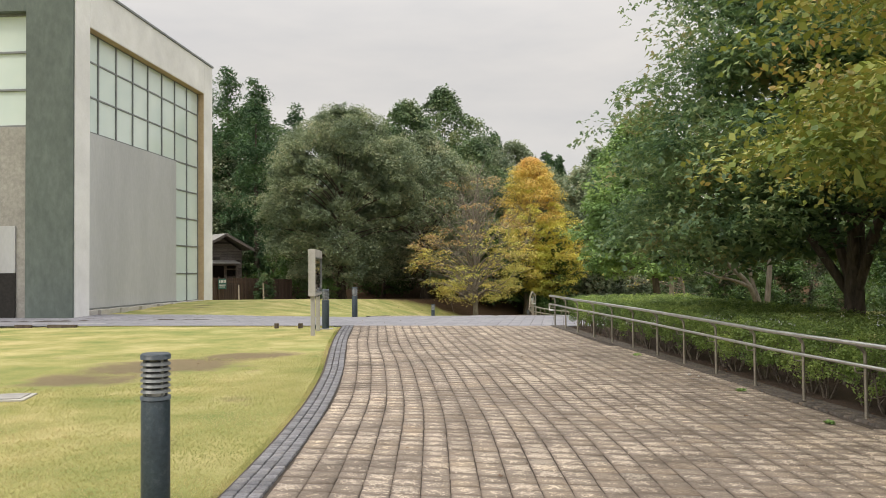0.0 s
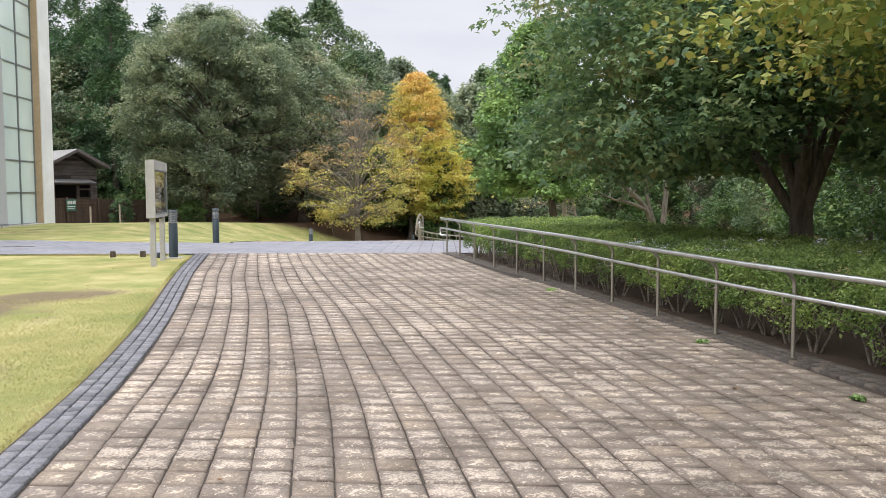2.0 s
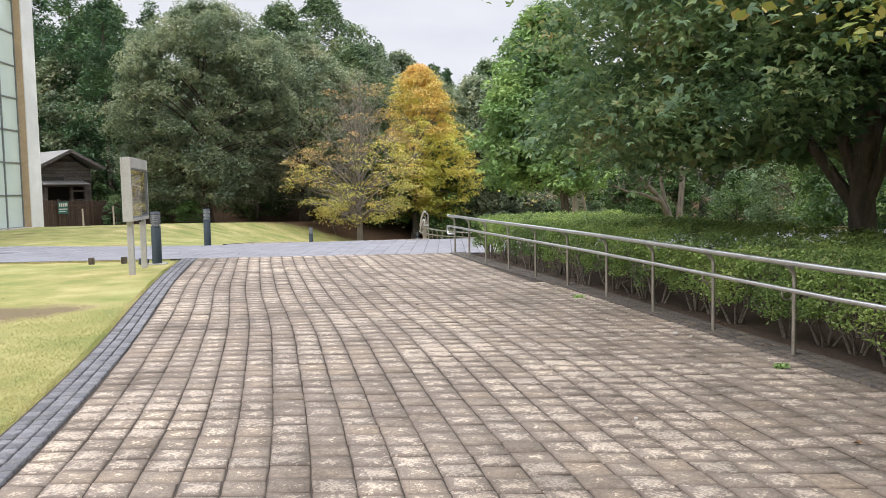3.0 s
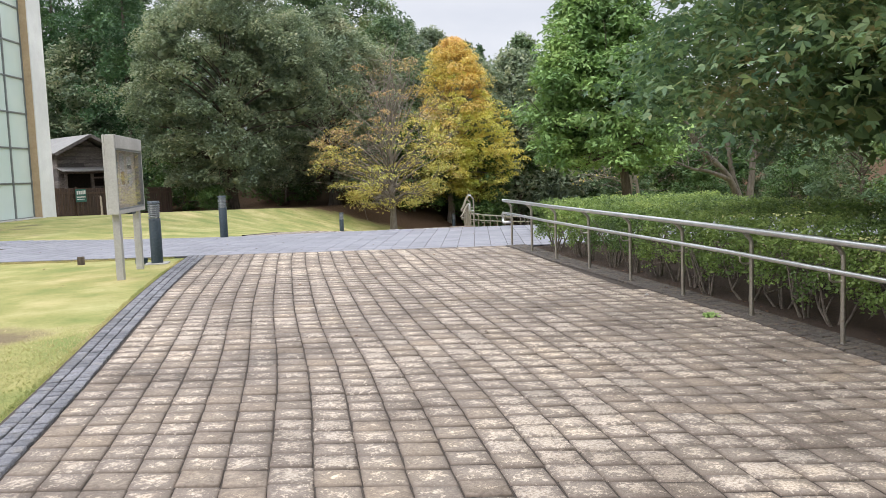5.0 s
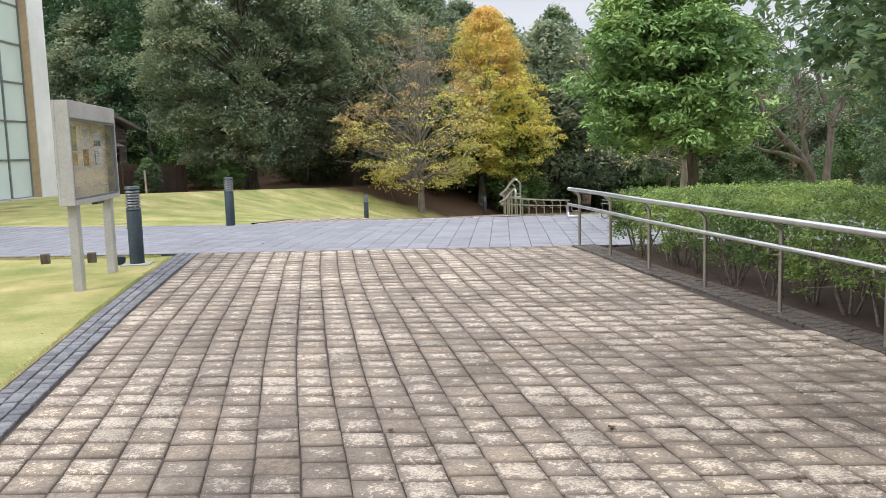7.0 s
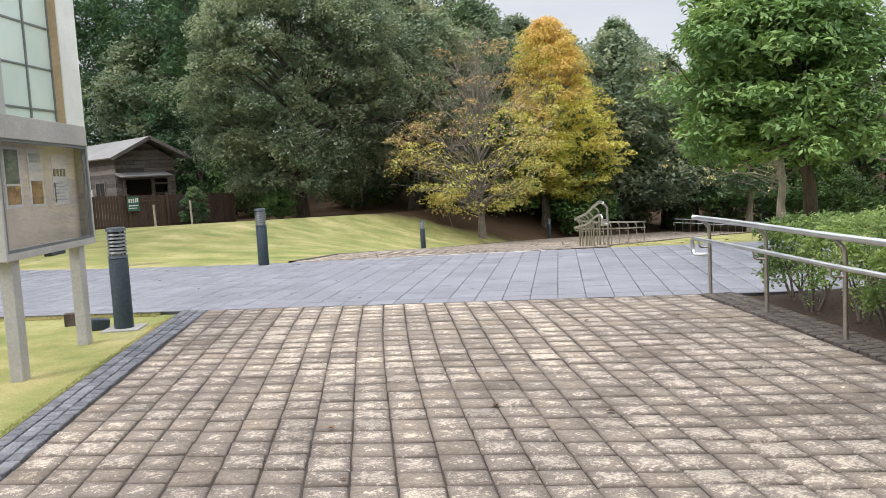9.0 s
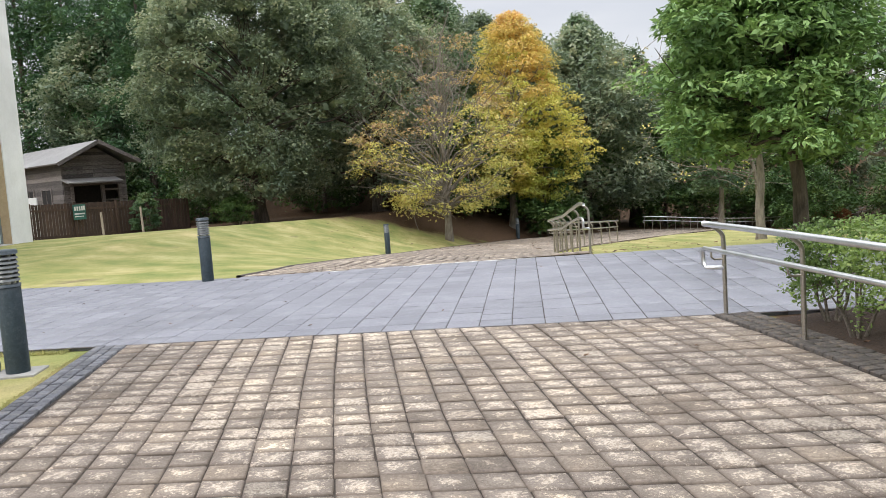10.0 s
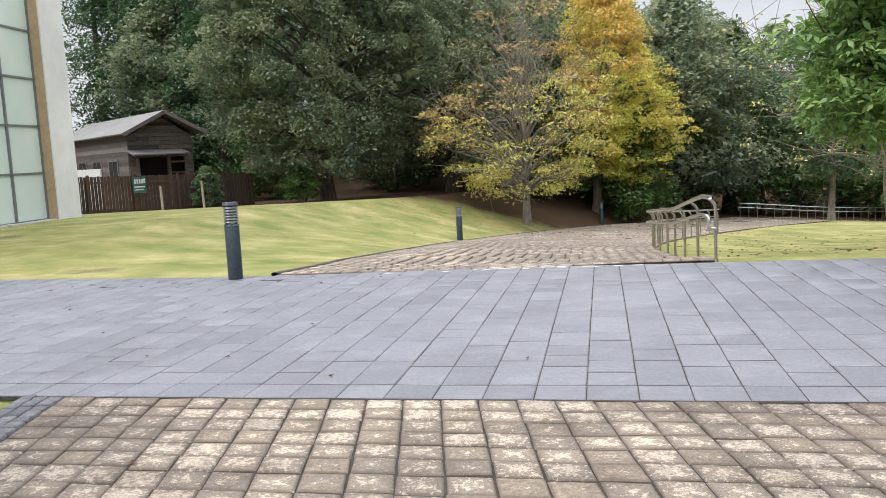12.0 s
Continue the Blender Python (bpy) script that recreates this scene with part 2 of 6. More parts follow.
    col = mix(node, nt, "MIX", lf, grass, litter)
    nt.links.new(col, bsdf.inputs["Base Color"])
    bsdf.inputs["Roughness"].default_value = 0.95
    bsdf.inputs["Specular IOR Level"].default_value = 0.15
    b = node("ShaderNodeBump", Strength=0.6, Distance=0.03)
    nt.links.new(fine.outputs["Fac"], b.inputs["Height"])
    nt.links.new(b.outputs["Normal"], bsdf.inputs["Normal"])
    return m


M_PAVER = paver_material()
M_PAVER_OLD = paver_material("dirty_brown_sett", 0.54)
M_GROUND = ground_material()
M_JOINT = surface("joint_sand_dark", (0.03, 0.024, 0.019), (0.09, 0.07, 0.054), 60, 3, 0.95, 0.4)
M_KERB = surface("dark_slate_sett", (0.1, 0.103, 0.118), (0.25, 0.253, 0.275), 60, 3, 0.7, 0.5, vary=0.35, dirt=(0.3, 0.27, 0.22), dirt_amount=0.35)
M_KERB_ST = surface("dark_slate_sett_far", (0.1, 0.103, 0.118), (0.25, 0.253, 0.275), 60, 3, 0.7, 0.5, vary=0.35, island=True, dirt=(0.3, 0.27, 0.22), dirt_amount=0.35)
M_BORDER = surface("dirty_dark_sett", (0.05, 0.044, 0.039), (0.125, 0.108, 0.094), 50, 3, 0.8, 0.5, vary=0.3, island=True, dirt=(0.2, 0.15, 0.1), dirt_amount=0.6)
M_SLATE = surface("blue_grey_slate_tile", (0.19, 0.192, 0.22), (0.272, 0.274, 0.305), 45, 0.8, 0.55, 0.25, vary=0.14, dirt=(0.36, 0.37, 0.39), dirt_amount=0.3, bump_size=0.004)
M_SLATE_ST = surface("blue_grey_slate_tile_far", (0.19, 0.192, 0.22), (0.272, 0.274, 0.305), 45, 0.8, 0.55, 0.25, vary=0.14, island=True, dirt=(0.36, 0.37, 0.39), dirt_amount=0.3, bump_size=0.004)
M_SOIL = surface("brown_soil", (0.032, 0.02, 0.014), (0.1, 0.06, 0.038), 45, 2, 0.95, 0.9, bump_size=0.03)
M_STEEL = surface("brushed_stainless_steel", (0.68, 0.68, 0.67), (0.82, 0.82, 0.81), 90, 4, 0.3, 0.05, metal=1.0)
M_STEEL_POST = surface("dull_stainless_post", (0.36, 0.33, 0.28), (0.52, 0.48, 0.42), 60, 6, 0.42, 0.1, metal=0.9, dirt=(0.3, 0.24, 0.17), dirt_amount=0.4)
M_BOLLARD = surface("dark_blue_green_painted_metal", (0.018, 0.032, 0.042), (0.035, 0.056, 0.07), 40, 5, 0.42, 0.08, dirt=(0.09, 0.11, 0.12), dirt_amount=0.4)
M_LOUVRE = surface("grey_metal_louvre", (0.11, 0.12, 0.12), (0.2, 0.21, 0.21), 60, 8, 0.4, 0.05, metal=0.4)
M_LAMP_CORE = surface("frosted_lamp_core", (0.42, 0.42, 0.38), (0.55, 0.55, 0.5), 30, 4, 0.4, 0.0)
M_CONCRETE = surface("pale_concrete", (0.4, 0.385, 0.35), (0.56, 0.54, 0.5), 25, 1.2, 0.85, 0.25, dirt=(0.26, 0.24, 0.21), dirt_amount=0.35)
M_WHITEWALL = surface("off_white_painted_concrete", (0.77, 0.775, 0.775), (0.84, 0.845, 0.845), 18, 0.5, 0.8, 0.1, dirt=(0.5, 0.49, 0.46), dirt_amount=0.15)
M_GREENWALL = surface("grey_green_rendered_wall", (0.095, 0.122, 0.112), (0.145, 0.178, 0.163), 5, 0.45, 0.75, 0.12, dirt=(0.2, 0.235, 0.22), dirt_amount=0.2, aniso=(1, 1, 0.5))
M_BARECONC = surface("board_marked_concrete", (0.29, 0.28, 0.26), (0.42, 0.41, 0.38), 8, 0.6, 0.85, 0.2, dirt=(0.2, 0.19, 0.18), dirt_amount=0.5)
M_PANEL = surface("light_grey_metal_cladding", (0.44, 0.455, 0.465), (0.5, 0.515, 0.525), 12, 0.4, 0.6, 0.03, aniso=(1, 1, 0.3))
M_TAN = surface("tan_painted_reveal", (0.46, 0.33, 0.2), (0.56, 0.42, 0.27), 10, 0.7, 0.75, 0.1)
M_MULLION = surface("grey_aluminium_mullion", (0.2, 0.215, 0.22), (0.28, 0.3, 0.3), 40, 3, 0.45, 0.05, metal=0.5)
M_BOARD = surface("grey_beige_painted_steel", (0.42, 0.405, 0.38), (0.52, 0.505, 0.475), 40, 2.5, 0.5, 0.06, dirt=(0.3, 0.28, 0.25), dirt_amount=0.3)
M_CORK = surface("faded_beige_board_lining", (0.66, 0.57, 0.46), (0.74, 0.65, 0.54), 80, 2, 0.85, 0.15)
M_PAPER = surface("white_paper", (0.66, 0.66, 0.64), (0.74, 0.74, 0.72), 40, 3, 0.7, 0.0)
M_INK = surface("dark_ink", (0.06, 0.065, 0.07), (0.12, 0.12, 0.13), 40, 3, 0.7, 0.0)
M_PHOTO = surface("green_photo_print", (0.05, 0.09, 0.05), (0.3, 0.32, 0.22), 14, 6, 0.5, 0.0)
M_PHOTO2 = surface("brown_photo_print", (0.2, 0.1, 0.04), (0.6, 0.38, 0.16), 14, 6, 0.5, 0.0)
M_SIGN = surface("dark_green_sign_plate", (0.02, 0.1, 0.085), (0.04, 0.15, 0.125), 20, 3, 0.5, 0.0)
M_FENCE = surface("dark_brown_stained_timber", (0.045, 0.026, 0.018), (0.1, 0.06, 0.042), 16, 2, 0.75, 0.3, vary=0.3, aniso=(4, 4, 0.7))
M_OLDWOOD = surface("weathered_grey_brown_boards", (0.06, 0.052, 0.048), (0.37, 0.335, 0.315), 10, 1.3, 0.85, 0.5, vary=0.6, aniso=(1, 1, 5), dirt=(0.045, 0.035, 0.03), dirt_amount=0.5)
M_ROOF = surface("weathered_grey_metal_roof", (0.23, 0.225, 0.22), (0.34, 0.33, 0.32), 12, 0.8, 0.65, 0.1, dirt=(0.16, 0.14, 0.12), dirt_amount=0.3)
# near-black: painted shade for the storehouse openings, own colour of the hall's lower door leaf
M_DARK = surface("near_black_shade_and_door", (0.012, 0.011, 0.01), (0.03, 0.027, 0.024), 10, 2, 0.9, 0.0)
M_STAKE = surface("grey_wood_stake", (0.2, 0.165, 0.12), (0.36, 0.3, 0.22), 30, 6, 0.85, 0.4, aniso=(1, 1, 0.2))
M_BARK = surface("grey_brown_bark", (0.05, 0.038, 0.03), (0.17, 0.135, 0.105), 14, 2, 0.9, 0.9, aniso=(1, 1, 0.25), bump_size=0.04)
M_BARKPALE = surface("pale_lichen_bark", (0.14, 0.12, 0.095), (0.34, 0.3, 0.25), 11, 2, 0.9, 0.7, aniso=(1, 1, 0.3), bump_size=0.03)
M_BARKGREY = surface("dark_grey_lichen_bark", (0.075, 0.062, 0.05), (0.23, 0.2, 0.165), 11, 2, 0.9, 0.7, aniso=(1, 1, 0.3), bump_size=0.03)
M_TWIG = surface("hedge_twig_bark", (0.1, 0.08, 0.064), (0.26, 0.22, 0.175), 40, 5, 0.9, 0.4)
M_LITTERLEAF = surface("dry_brown_leaf", (0.07, 0.035, 0.018), (0.24, 0.125, 0.055), 20, 2, 0.8, 0.2, vary=0.5, island=True)
LEAF_DARK = leaf_material("dark_maple_leaf", [(0.031, 0.064, 0.021), (0.059, 0.119, 0.035), (0.098, 0.176, 0.047), (0.168, 0.229, 0.063)], 0.8)
LEAF_T1 = leaf_material("green_maple_leaf", [(0.058, 0.112, 0.066), (0.098, 0.175, 0.09), (0.152, 0.24, 0.112), (0.225, 0.295, 0.13), (0.33, 0.29, 0.135)], 0.8, 0.4)
LEAF_T2 = leaf_material("yellowing_maple_leaf", [(0.08, 0.14, 0.035), (0.17, 0.24, 0.055), (0.28, 0.32, 0.075), (0.4, 0.36, 0.1), (0.42, 0.27, 0.1)], 0.7)
LEAF_T3 = leaf_material("bright_green_broad_leaf", [(0.085, 0.165, 0.06), (0.165, 0.28, 0.095), (0.26, 0.4, 0.13), (0.4, 0.53, 0.19)], 1.0)
LEAF_YELLOW = leaf_material("golden_autumn_leaf", [(0.46, 0.52, 0.13), (0.6, 0.6, 0.15), (0.7, 0.62, 0.17), (0.74, 0.56, 0.19)], 0.45, 0.4)
LEAF_ORANGE = leaf_material("orange_autumn_leaf", [(0.66, 0.59, 0.17), (0.72, 0.57, 0.18), (0.75, 0.52, 0.19), (0.72, 0.44, 0.2)], 0.45, 0.4)
LEAF_TAN = leaf_material("withered_tan_leaf", [(0.4, 0.36, 0.14), (0.48, 0.38, 0.17), (0.5, 0.34, 0.18), (0.42, 0.27, 0.16)], 0.5, 0.3)
LEAF_BROWNY = leaf_material("sparse_yellow_brown_leaf", [(0.38, 0.42, 0.11), (0.52, 0.5, 0.14), (0.63, 0.54, 0.16), (0.58, 0.42, 0.17)], 0.6)
LEAF_RED = leaf_material("red_brown_autumn_leaf", [(0.25, 0.1, 0.05), (0.36, 0.14, 0.07), (0.45, 0.2, 0.1)], 0.6, 0.3)
LEAF_OAK = leaf_material("dull_olive_oak_leaf", [(0.1, 0.142, 0.098), (0.18, 0.235, 0.152), (0.285, 0.338, 0.215), (0.44, 0.44, 0.295)], 0.5, 0.36)
LEAF_CONIFER = leaf_material("conifer_needles", [(0.035, 0.08, 0.04), (0.065, 0.138, 0.058), (0.13, 0.22, 0.082)], 0.6, 0.2)
LEAF_WOOD = leaf_material("mixed_wood_leaf", [(0.058, 0.105, 0.06), (0.105, 0.172, 0.087), (0.171, 0.248, 0.12), (0.309, 0.343, 0.174)], 0.25, 0.25)
LEAF_HEDGE = leaf_material("small_azalea_leaf", [(0.1, 0.16, 0.06), (0.17, 0.255, 0.08), (0.265, 0.365, 0.11), (0.42, 0.51, 0.17)], 1.3, 0.42)
GRASS = leaf_material("grass_blade", [(0.25, 0.3, 0.11), (0.37, 0.365, 0.155), (0.5, 0.44, 0.23), (0.58, 0.5, 0.3)], 0.42, 0.5)


def glass_material():
    m, nt, bsdf, node = material("frosted_pale_green_glazing")
    geo = node("ShaderNodeNewGeometry")
    n = node("ShaderNodeTexNoise", Scale=0.5, Detail=3.0)
    nt.links.new(geo.outputs["Position"], n.inputs["Vector"])
    col = ramp(node, nt, n.outputs["Fac"], [(0.3, (0.56, 0.67, 0.64)), (0.7, (0.66, 0.75, 0.71))])
    nt.links.new(col, bsdf.inputs["Base Color"])
    bsdf.inputs["Roughness"].default_value = 0.08
    bsdf.inputs["Specular IOR Level"].default_value = 0.8
    return m


def clear_glass():
    m, nt, bsdf, node = material("clear_glass_pane")
    bsdf.inputs["Base Color"].default_value = (1, 1, 1, 1)
    bsdf.inputs["Roughness"].default_value = 0.02
    bsdf.inputs["IOR"].default_value = 1.45
    bsdf.inputs["Transmission Weight"].default_value = 1.0
    return m


M_GLAZE = glass_material()
M_GLASS = clear_glass()


# ---------------------------------------------------------------- mesh helpers
def part(name, bm, mat, parent=None, label="", smooth=False):
    me = bpy.data.meshes.new(name)
    if smooth:
        for f in bm.faces:
            f.smooth = True
    bm.to_mesh(me)
    bm.free()
    me.materials.append(mat)
    ob = new(name, me)
    if parent is not None:
        ob.parent = parent
    if label:
        ob["label"] = label
    return ob


def raw(name, verts, faces, mat, parent=None, label="", smooth=False):
    """A mesh object from numpy vertices and faces of equal length."""
    me = bpy.data.meshes.new(name)
    verts = np.asarray(verts, dtype=np.float32)
    faces = np.asarray(faces, dtype=np.int32)
    n, k = faces.shape
    me.vertices.add(len(verts))
    me.vertices.foreach_set("co", verts.ravel())
    me.loops.add(n * k)
    me.loops.foreach_set("vertex_index", faces.ravel())
    me.polygons.add(n)
    me.polygons.foreach_set("loop_start", np.arange(0, n * k, k, dtype=np.int32))
    if smooth:
        me.polygons.foreach_set("use_smooth", np.ones(n, dtype=bool))
    me.update(calc_edges=True)
    me.materials.append(mat)
    ob = new(name, me)
    if parent is not None:
        ob.parent = parent
    if label:
        ob["label"] = label
    return ob


def thing(name, at=(0, 0, 0), rz=0.0, label="", category="", group="", kind=""):
    e = new(name)
    e.empty_display_size = 0.1
    e.matrix_basis = pose(at[0], at[1], at[2], 0, 0, rz)
    return tagged(e, label, category, group, kind)


def box(x0, x1, y0, y1, z0, z1, bevel=0.0, bm=None):
    bm = bm or bmesh.new()
    m = Matrix.Translation(((x0 + x1) / 2, (y0 + y1) / 2, (z0 + z1) / 2)) @ Matrix.Diagonal((x1 - x0, y1 - y0, z1 - z0, 1))
    r = bmesh.ops.create_cube(bm, size=1, matrix=m)
    if bevel:
        es = list({e for v in r["verts"] for e in v.link_edges})
        bmesh.ops.bevel(bm, geom=es, offset=bevel, segments=2, affect="EDGES", profile=0.6)
    return bm


def tube(points, radii, sides=8, cap=True):
    """A round bar along points: numpy vertices and quads."""
    pts = [Vector(p) for p in points]
    rad = radii if isinstance(radii, (list, tuple, np.ndarray)) else [radii] * len(pts)
    verts, faces = [], []
    ref = Vector((0.31, 0.87, 0.17)).normalized()
    for i, p in enumerate(pts):
        d = (pts[min(i + 1, len(pts) - 1)] - pts[max(i - 1, 0)]).normalized()
        a = d.cross(ref)
        if a.length < 0.05:
            a = d.cross(Vector((1, 0, 0)))
        a.normalize()
        b = d.cross(a)
        for k in range(sides):
            w = 2 * math.pi * k / sides
            verts.append(tuple(p + (a * math.cos(w) + b * math.sin(w)) * rad[i]))
    for i in range(len(pts) - 1):
        for k in range(sides):
            faces.append((i * sides + k, i * sides + (k + 1) % sides, (i + 1) * sides + (k + 1) % sides, (i + 1) * sides + k))
    if cap:
        for end in (0, len(pts) - 1):
            c = len(verts)
            verts.append(tuple(pts[end]))
            for k in range(0, sides, 2):
                faces.append((c, end * sides + k, end * sides + (k + 1) % sides, end * sides + (k + 2) % sides))
    return verts, faces


def join(pieces):
    verts, faces, n = [], [], 0
    for v, f in pieces:
        verts.extend(v)
        faces.extend([tuple(i + n for i in q) for q in f])
        n += len(v)
    return verts, faces


def bend(points, n=6):
    """A smooth line through the points (Catmull-Rom)."""
    p = [Vector(q) for q in points]
    p = [p[0] * 2 - p[1]] + p + [p[-1] * 2 - p[-2]]
    out = []
    for i in range(1, len(p) - 2):
        for k in range(n):
            t = k / n
            a, b, c, d = p[i - 1], p[i], p[i + 1], p[i + 2]
            out.append(0.5 * ((2 * b) + (c - a) * t + (2 * a - 5 * b + 4 * c - d) * t * t + (3 * b - a - 3 * c + d) * t ** 3))
    out.append(p[-2])
    return out


# ---------------------------------------------------------------- the lie of the land
PY = [-40, -5, 0, 5, 10, 15, 21, 24, 28, 31, 35, 44.3, 58.4, 66, 84, 98, 160, 600]
PZ = [0.2, 0.05, 0.0, -0.13, -0.15, -0.10, -0.045, -0.05, -0.09, -0.22, -0.57, -1.42, -2.55, -3.25, -3.6, 0.5, 9.0, 24.0]
LY = [-40, -5, 0, 5, 10, 15, 21, 24, 28, 33, 38, 42, 48, 56, 64, 75, 95, 160, 600]
LZ = [0.2, 0.05, 0.0, -0.1, -0.12, -0.08, -0.04, -0.05, -0.08, 0.0, 0.14, 0.14, -0.1, -0.45, -0.6, 0.8, 4.0, 8.0, 24.0]
KERB_PATH_Y = [26, 29.2, 31, 35, 43.5, 51, 57.5, 63, 68, 72, 76]
KERB_PATH_X = [-1.6, -0.3, 0.45, 1.3, 3.2, 6.5, 10.6, 16, 25, 36, 60]
RIGHT_PATH_Y = [27.9, 29.5, 32, 36, 41, 46, 51, 56, 60, 62]
RIGHT_PATH_X = [5.47, 5.7, 6.15, 7.0, 9.1, 12.3, 17, 24, 36, 60]
RAMP_Y = [-6, 0, 4, 6, 8, 10.5, 13, 16, 18.7, 23.2]
RAMP_X = [-2.4, -1.5, -1.0, -0.80, -0.66, -0.56, -0.53, -0.62, -0.68, -0.66]
POST_Y = [-8, 0, 9.5, 12, 14.6, 17, 19.4, 21.9]
POST_X = [5.2, 5.2, 5.1, 5.07, 5.03, 4.92, 4.8, 4.79]
TILE_ANGLE = 12.7
US = (math.cos(radians(TILE_ANGLE)), -math.sin(radians(TILE_ANGLE)))
VS = (math.sin(radians(TILE_ANGLE)), math.cos(radians(TILE_ANGLE)))
PLAZA = (-0.65, 23.12)
PLAZA_W = 5.75


def plaza_uv(x, y):
    dx, dy = x - PLAZA[0], y - PLAZA[1]
    return dx * US[0] + dy * US[1], dx * VS[0] + dy * VS[1]


def plaza_xy(u, v):
    return PLAZA[0] + u * US[0] + v * VS[0], PLAZA[1] + u * US[1] + v * VS[1]


def land(x, y):
    """Height of the bare ground (arrays)."""
    x, y = np.asarray(x, float), np.asarray(y, float)
    p = np.interp(y, PY, PZ)
    l = np.interp(y, LY, LZ)
    kx = np.interp(y, KERB_PATH_Y, KERB_PATH_X)
    b = np.clip((kx - x - 0.4) / 5.6, 0, 1)
    b = b * (1 - np.clip((x - 9) / 10, 0, 1) * np.clip((y - 57) / 8, 0, 1))
    # the far path also falls away to its right-hand side
    p = p - 0.25 * np.clip((x - kx - 1) / 4, 0, 1) * np.clip((y - 28.2) / 2.5, 0, 1) * np.clip((72 - y) / 10, 0, 1)
    z = np.where(y > 28, p * (1 - b) + l * b, p)
    # the right-hand lawn dips away from the path, and the ground beyond falls to the right
    rx = np.interp(y, RIGHT_PATH_Y, RIGHT_PATH_X)
    z = z - 0.38 * np.clip((x - rx - 0.5) / 4, 0, 1) * np.interp(y, [29, 37, 44, 56], [0, 1, 1, 0])
    z = z - 0.07 * np.clip(x - 20, 0, 18) * np.interp(y, [42, 56, 76, 92], [0, 1, 1, 0])
    # the bank of the woods beyond the bend, rising to the right as well
    far = np.clip((x - 30) / 40, 0, 1) * np.clip((y - 20) / 30, 0, 1)
    z = z + far * 3.0 * np.clip((y - 50) / 40, 0, 1)
    return z


def gz(x, y):
    return float(land(x, y))


def paved(x, y):
    u, v = plaza_uv(x, y)
    if 0 <= v <= PLAZA_W:
        return True
    if v < 0 and np.interp(y, RAMP_Y, RAMP_X) - 0.33 < x < np.interp(y, POST_Y, POST_X) + 0.15:
        return True
    return v > PLAZA_W and y < 64 and np.interp(y, KERB_PATH_Y, KERB_PATH_X) < x < np.interp(y, RIGHT_PATH_Y, RIGHT_PATH_X)


PAVE = 0.045


# ---------------------------------------------------------------- ground sheet
def grid_sheet():
    xs = np.unique(np.concatenate([np.linspace(-600, -60, 14), np.linspace(-60, -14, 24), np.linspace(-14, 24, 96), np.linspace(24, 70, 24), np.linspace(70, 600, 14)]))
    ys = np.unique(np.concatenate([np.linspace(-500, -20, 10), np.linspace(-20, 20, 50), np.linspace(20, 70, 130), np.linspace(70, 110, 24), np.linspace(110, 700, 16)]))
    X, Y = np.meshgrid(xs, ys)
    Z = land(X, Y)
    rough = np.array([noise.noise((a * 0.22, b * 0.22, 0.0)) for a, b in zip(X.ravel(), Y.ravel())]).reshape(X.shape)
    Z = Z + rough * 0.03 * np.clip((np.abs(X - 2) - 4) / 4, 0, 1)
    v = np.stack([X, Y, Z], -1).reshape(-1, 3)
    ny, nx = X.shape
    i = np.arange(ny * nx).reshape(ny, nx)
    f = np.stack([i[:-1, :-1], i[:-1, 1:], i[1:, 1:], i[1:, :-1]], -1).reshape(-1, 4)
    ob = raw("ground", v, f, M_GROUND, smooth=True)
    x, y = v[:, 0], v[:, 1]
    edge = np.interp(x, [-20, -5, 0, 3, 12], [52.5, 49.2, 48.8, 50.8, 52.5])
    lit = np.clip((y - edge) / 5, 0, 1)
    right = np.clip((x - 17) / 6, 0, 1) * np.clip((y - 20) / 6, 0, 1) * np.clip((46 - y) / 6, 0.25, 1)
    path_side = (x > np.interp(y, RIGHT_PATH_Y, RIGHT_PATH_X)) & (y < 62)
    lit = np.where(path_side, np.maximum(right * 0.6, np.clip((y - 56) / 6, 0, 1)), lit)
    bed = (x > 5.0) & (y < 22.3)
    lit = np.where(bed, np.clip(1 - np.abs(x - 6.8) / 3.2, 0, 1) * 1.3, lit)
    a = ob.data.attributes.new("litter", "FLOAT", "POINT")
    a.data.foreach_set("value", lit.astype(np.float32))
    w = np.zeros(len(x))
    for cx, cy, rx, ry in ((-3.6, 14.4, 1.7, 1.1), (-2.5, 16.1, 1.1, 0.7), (-4.6, 12.9, 1.2, 0.9), (-6.3, 10.6, 0.9, 0.5)):
        w = np.maximum(w, np.exp(-(((x - cx) / rx) ** 2 + ((y - cy) / ry) ** 2)))
    a = ob.data.attributes.new("worn", "FLOAT", "POINT")
    a.data.foreach_set("value", w.astype(np.float32))
    return tagged(ob, "lawn of green and straw-coloured turf running into leaf litter", "ground", kind="structure")


grid_sheet()


def strip(name, left, right, ys, mat, lift, parent=None, label=""):
    """A slab of paving bed between two edge lines, 4 cm thick, following the ground."""
    v, f = [], []
    for y in ys:
        xl, xr = left(y), right(y)
        for k in range(7):
            x = xl + (xr - xl) * k / 6
            v.append((x, y, gz(x, y) + lift))
    n = len(ys)
    for i in range(n - 1):
        for k in range(6):
            f.append((i * 7 + k, i * 7 + k + 1, (i + 1) * 7 + k + 1, (i + 1) * 7 + k))
    return raw(name, v, f, mat, parent, label)


SMOOTH_Y = np.linspace(-8, 25, 331)
SMOOTH_X = np.convolve(np.interp(np.linspace(-10, 27, 371), RAMP_Y, RAMP_X), np.hanning(43)[1:-1] / np.hanning(43).sum(), "valid")


def ramp_left(y):
    return float(np.interp(y, SMOOTH_Y, SMOOTH_X))


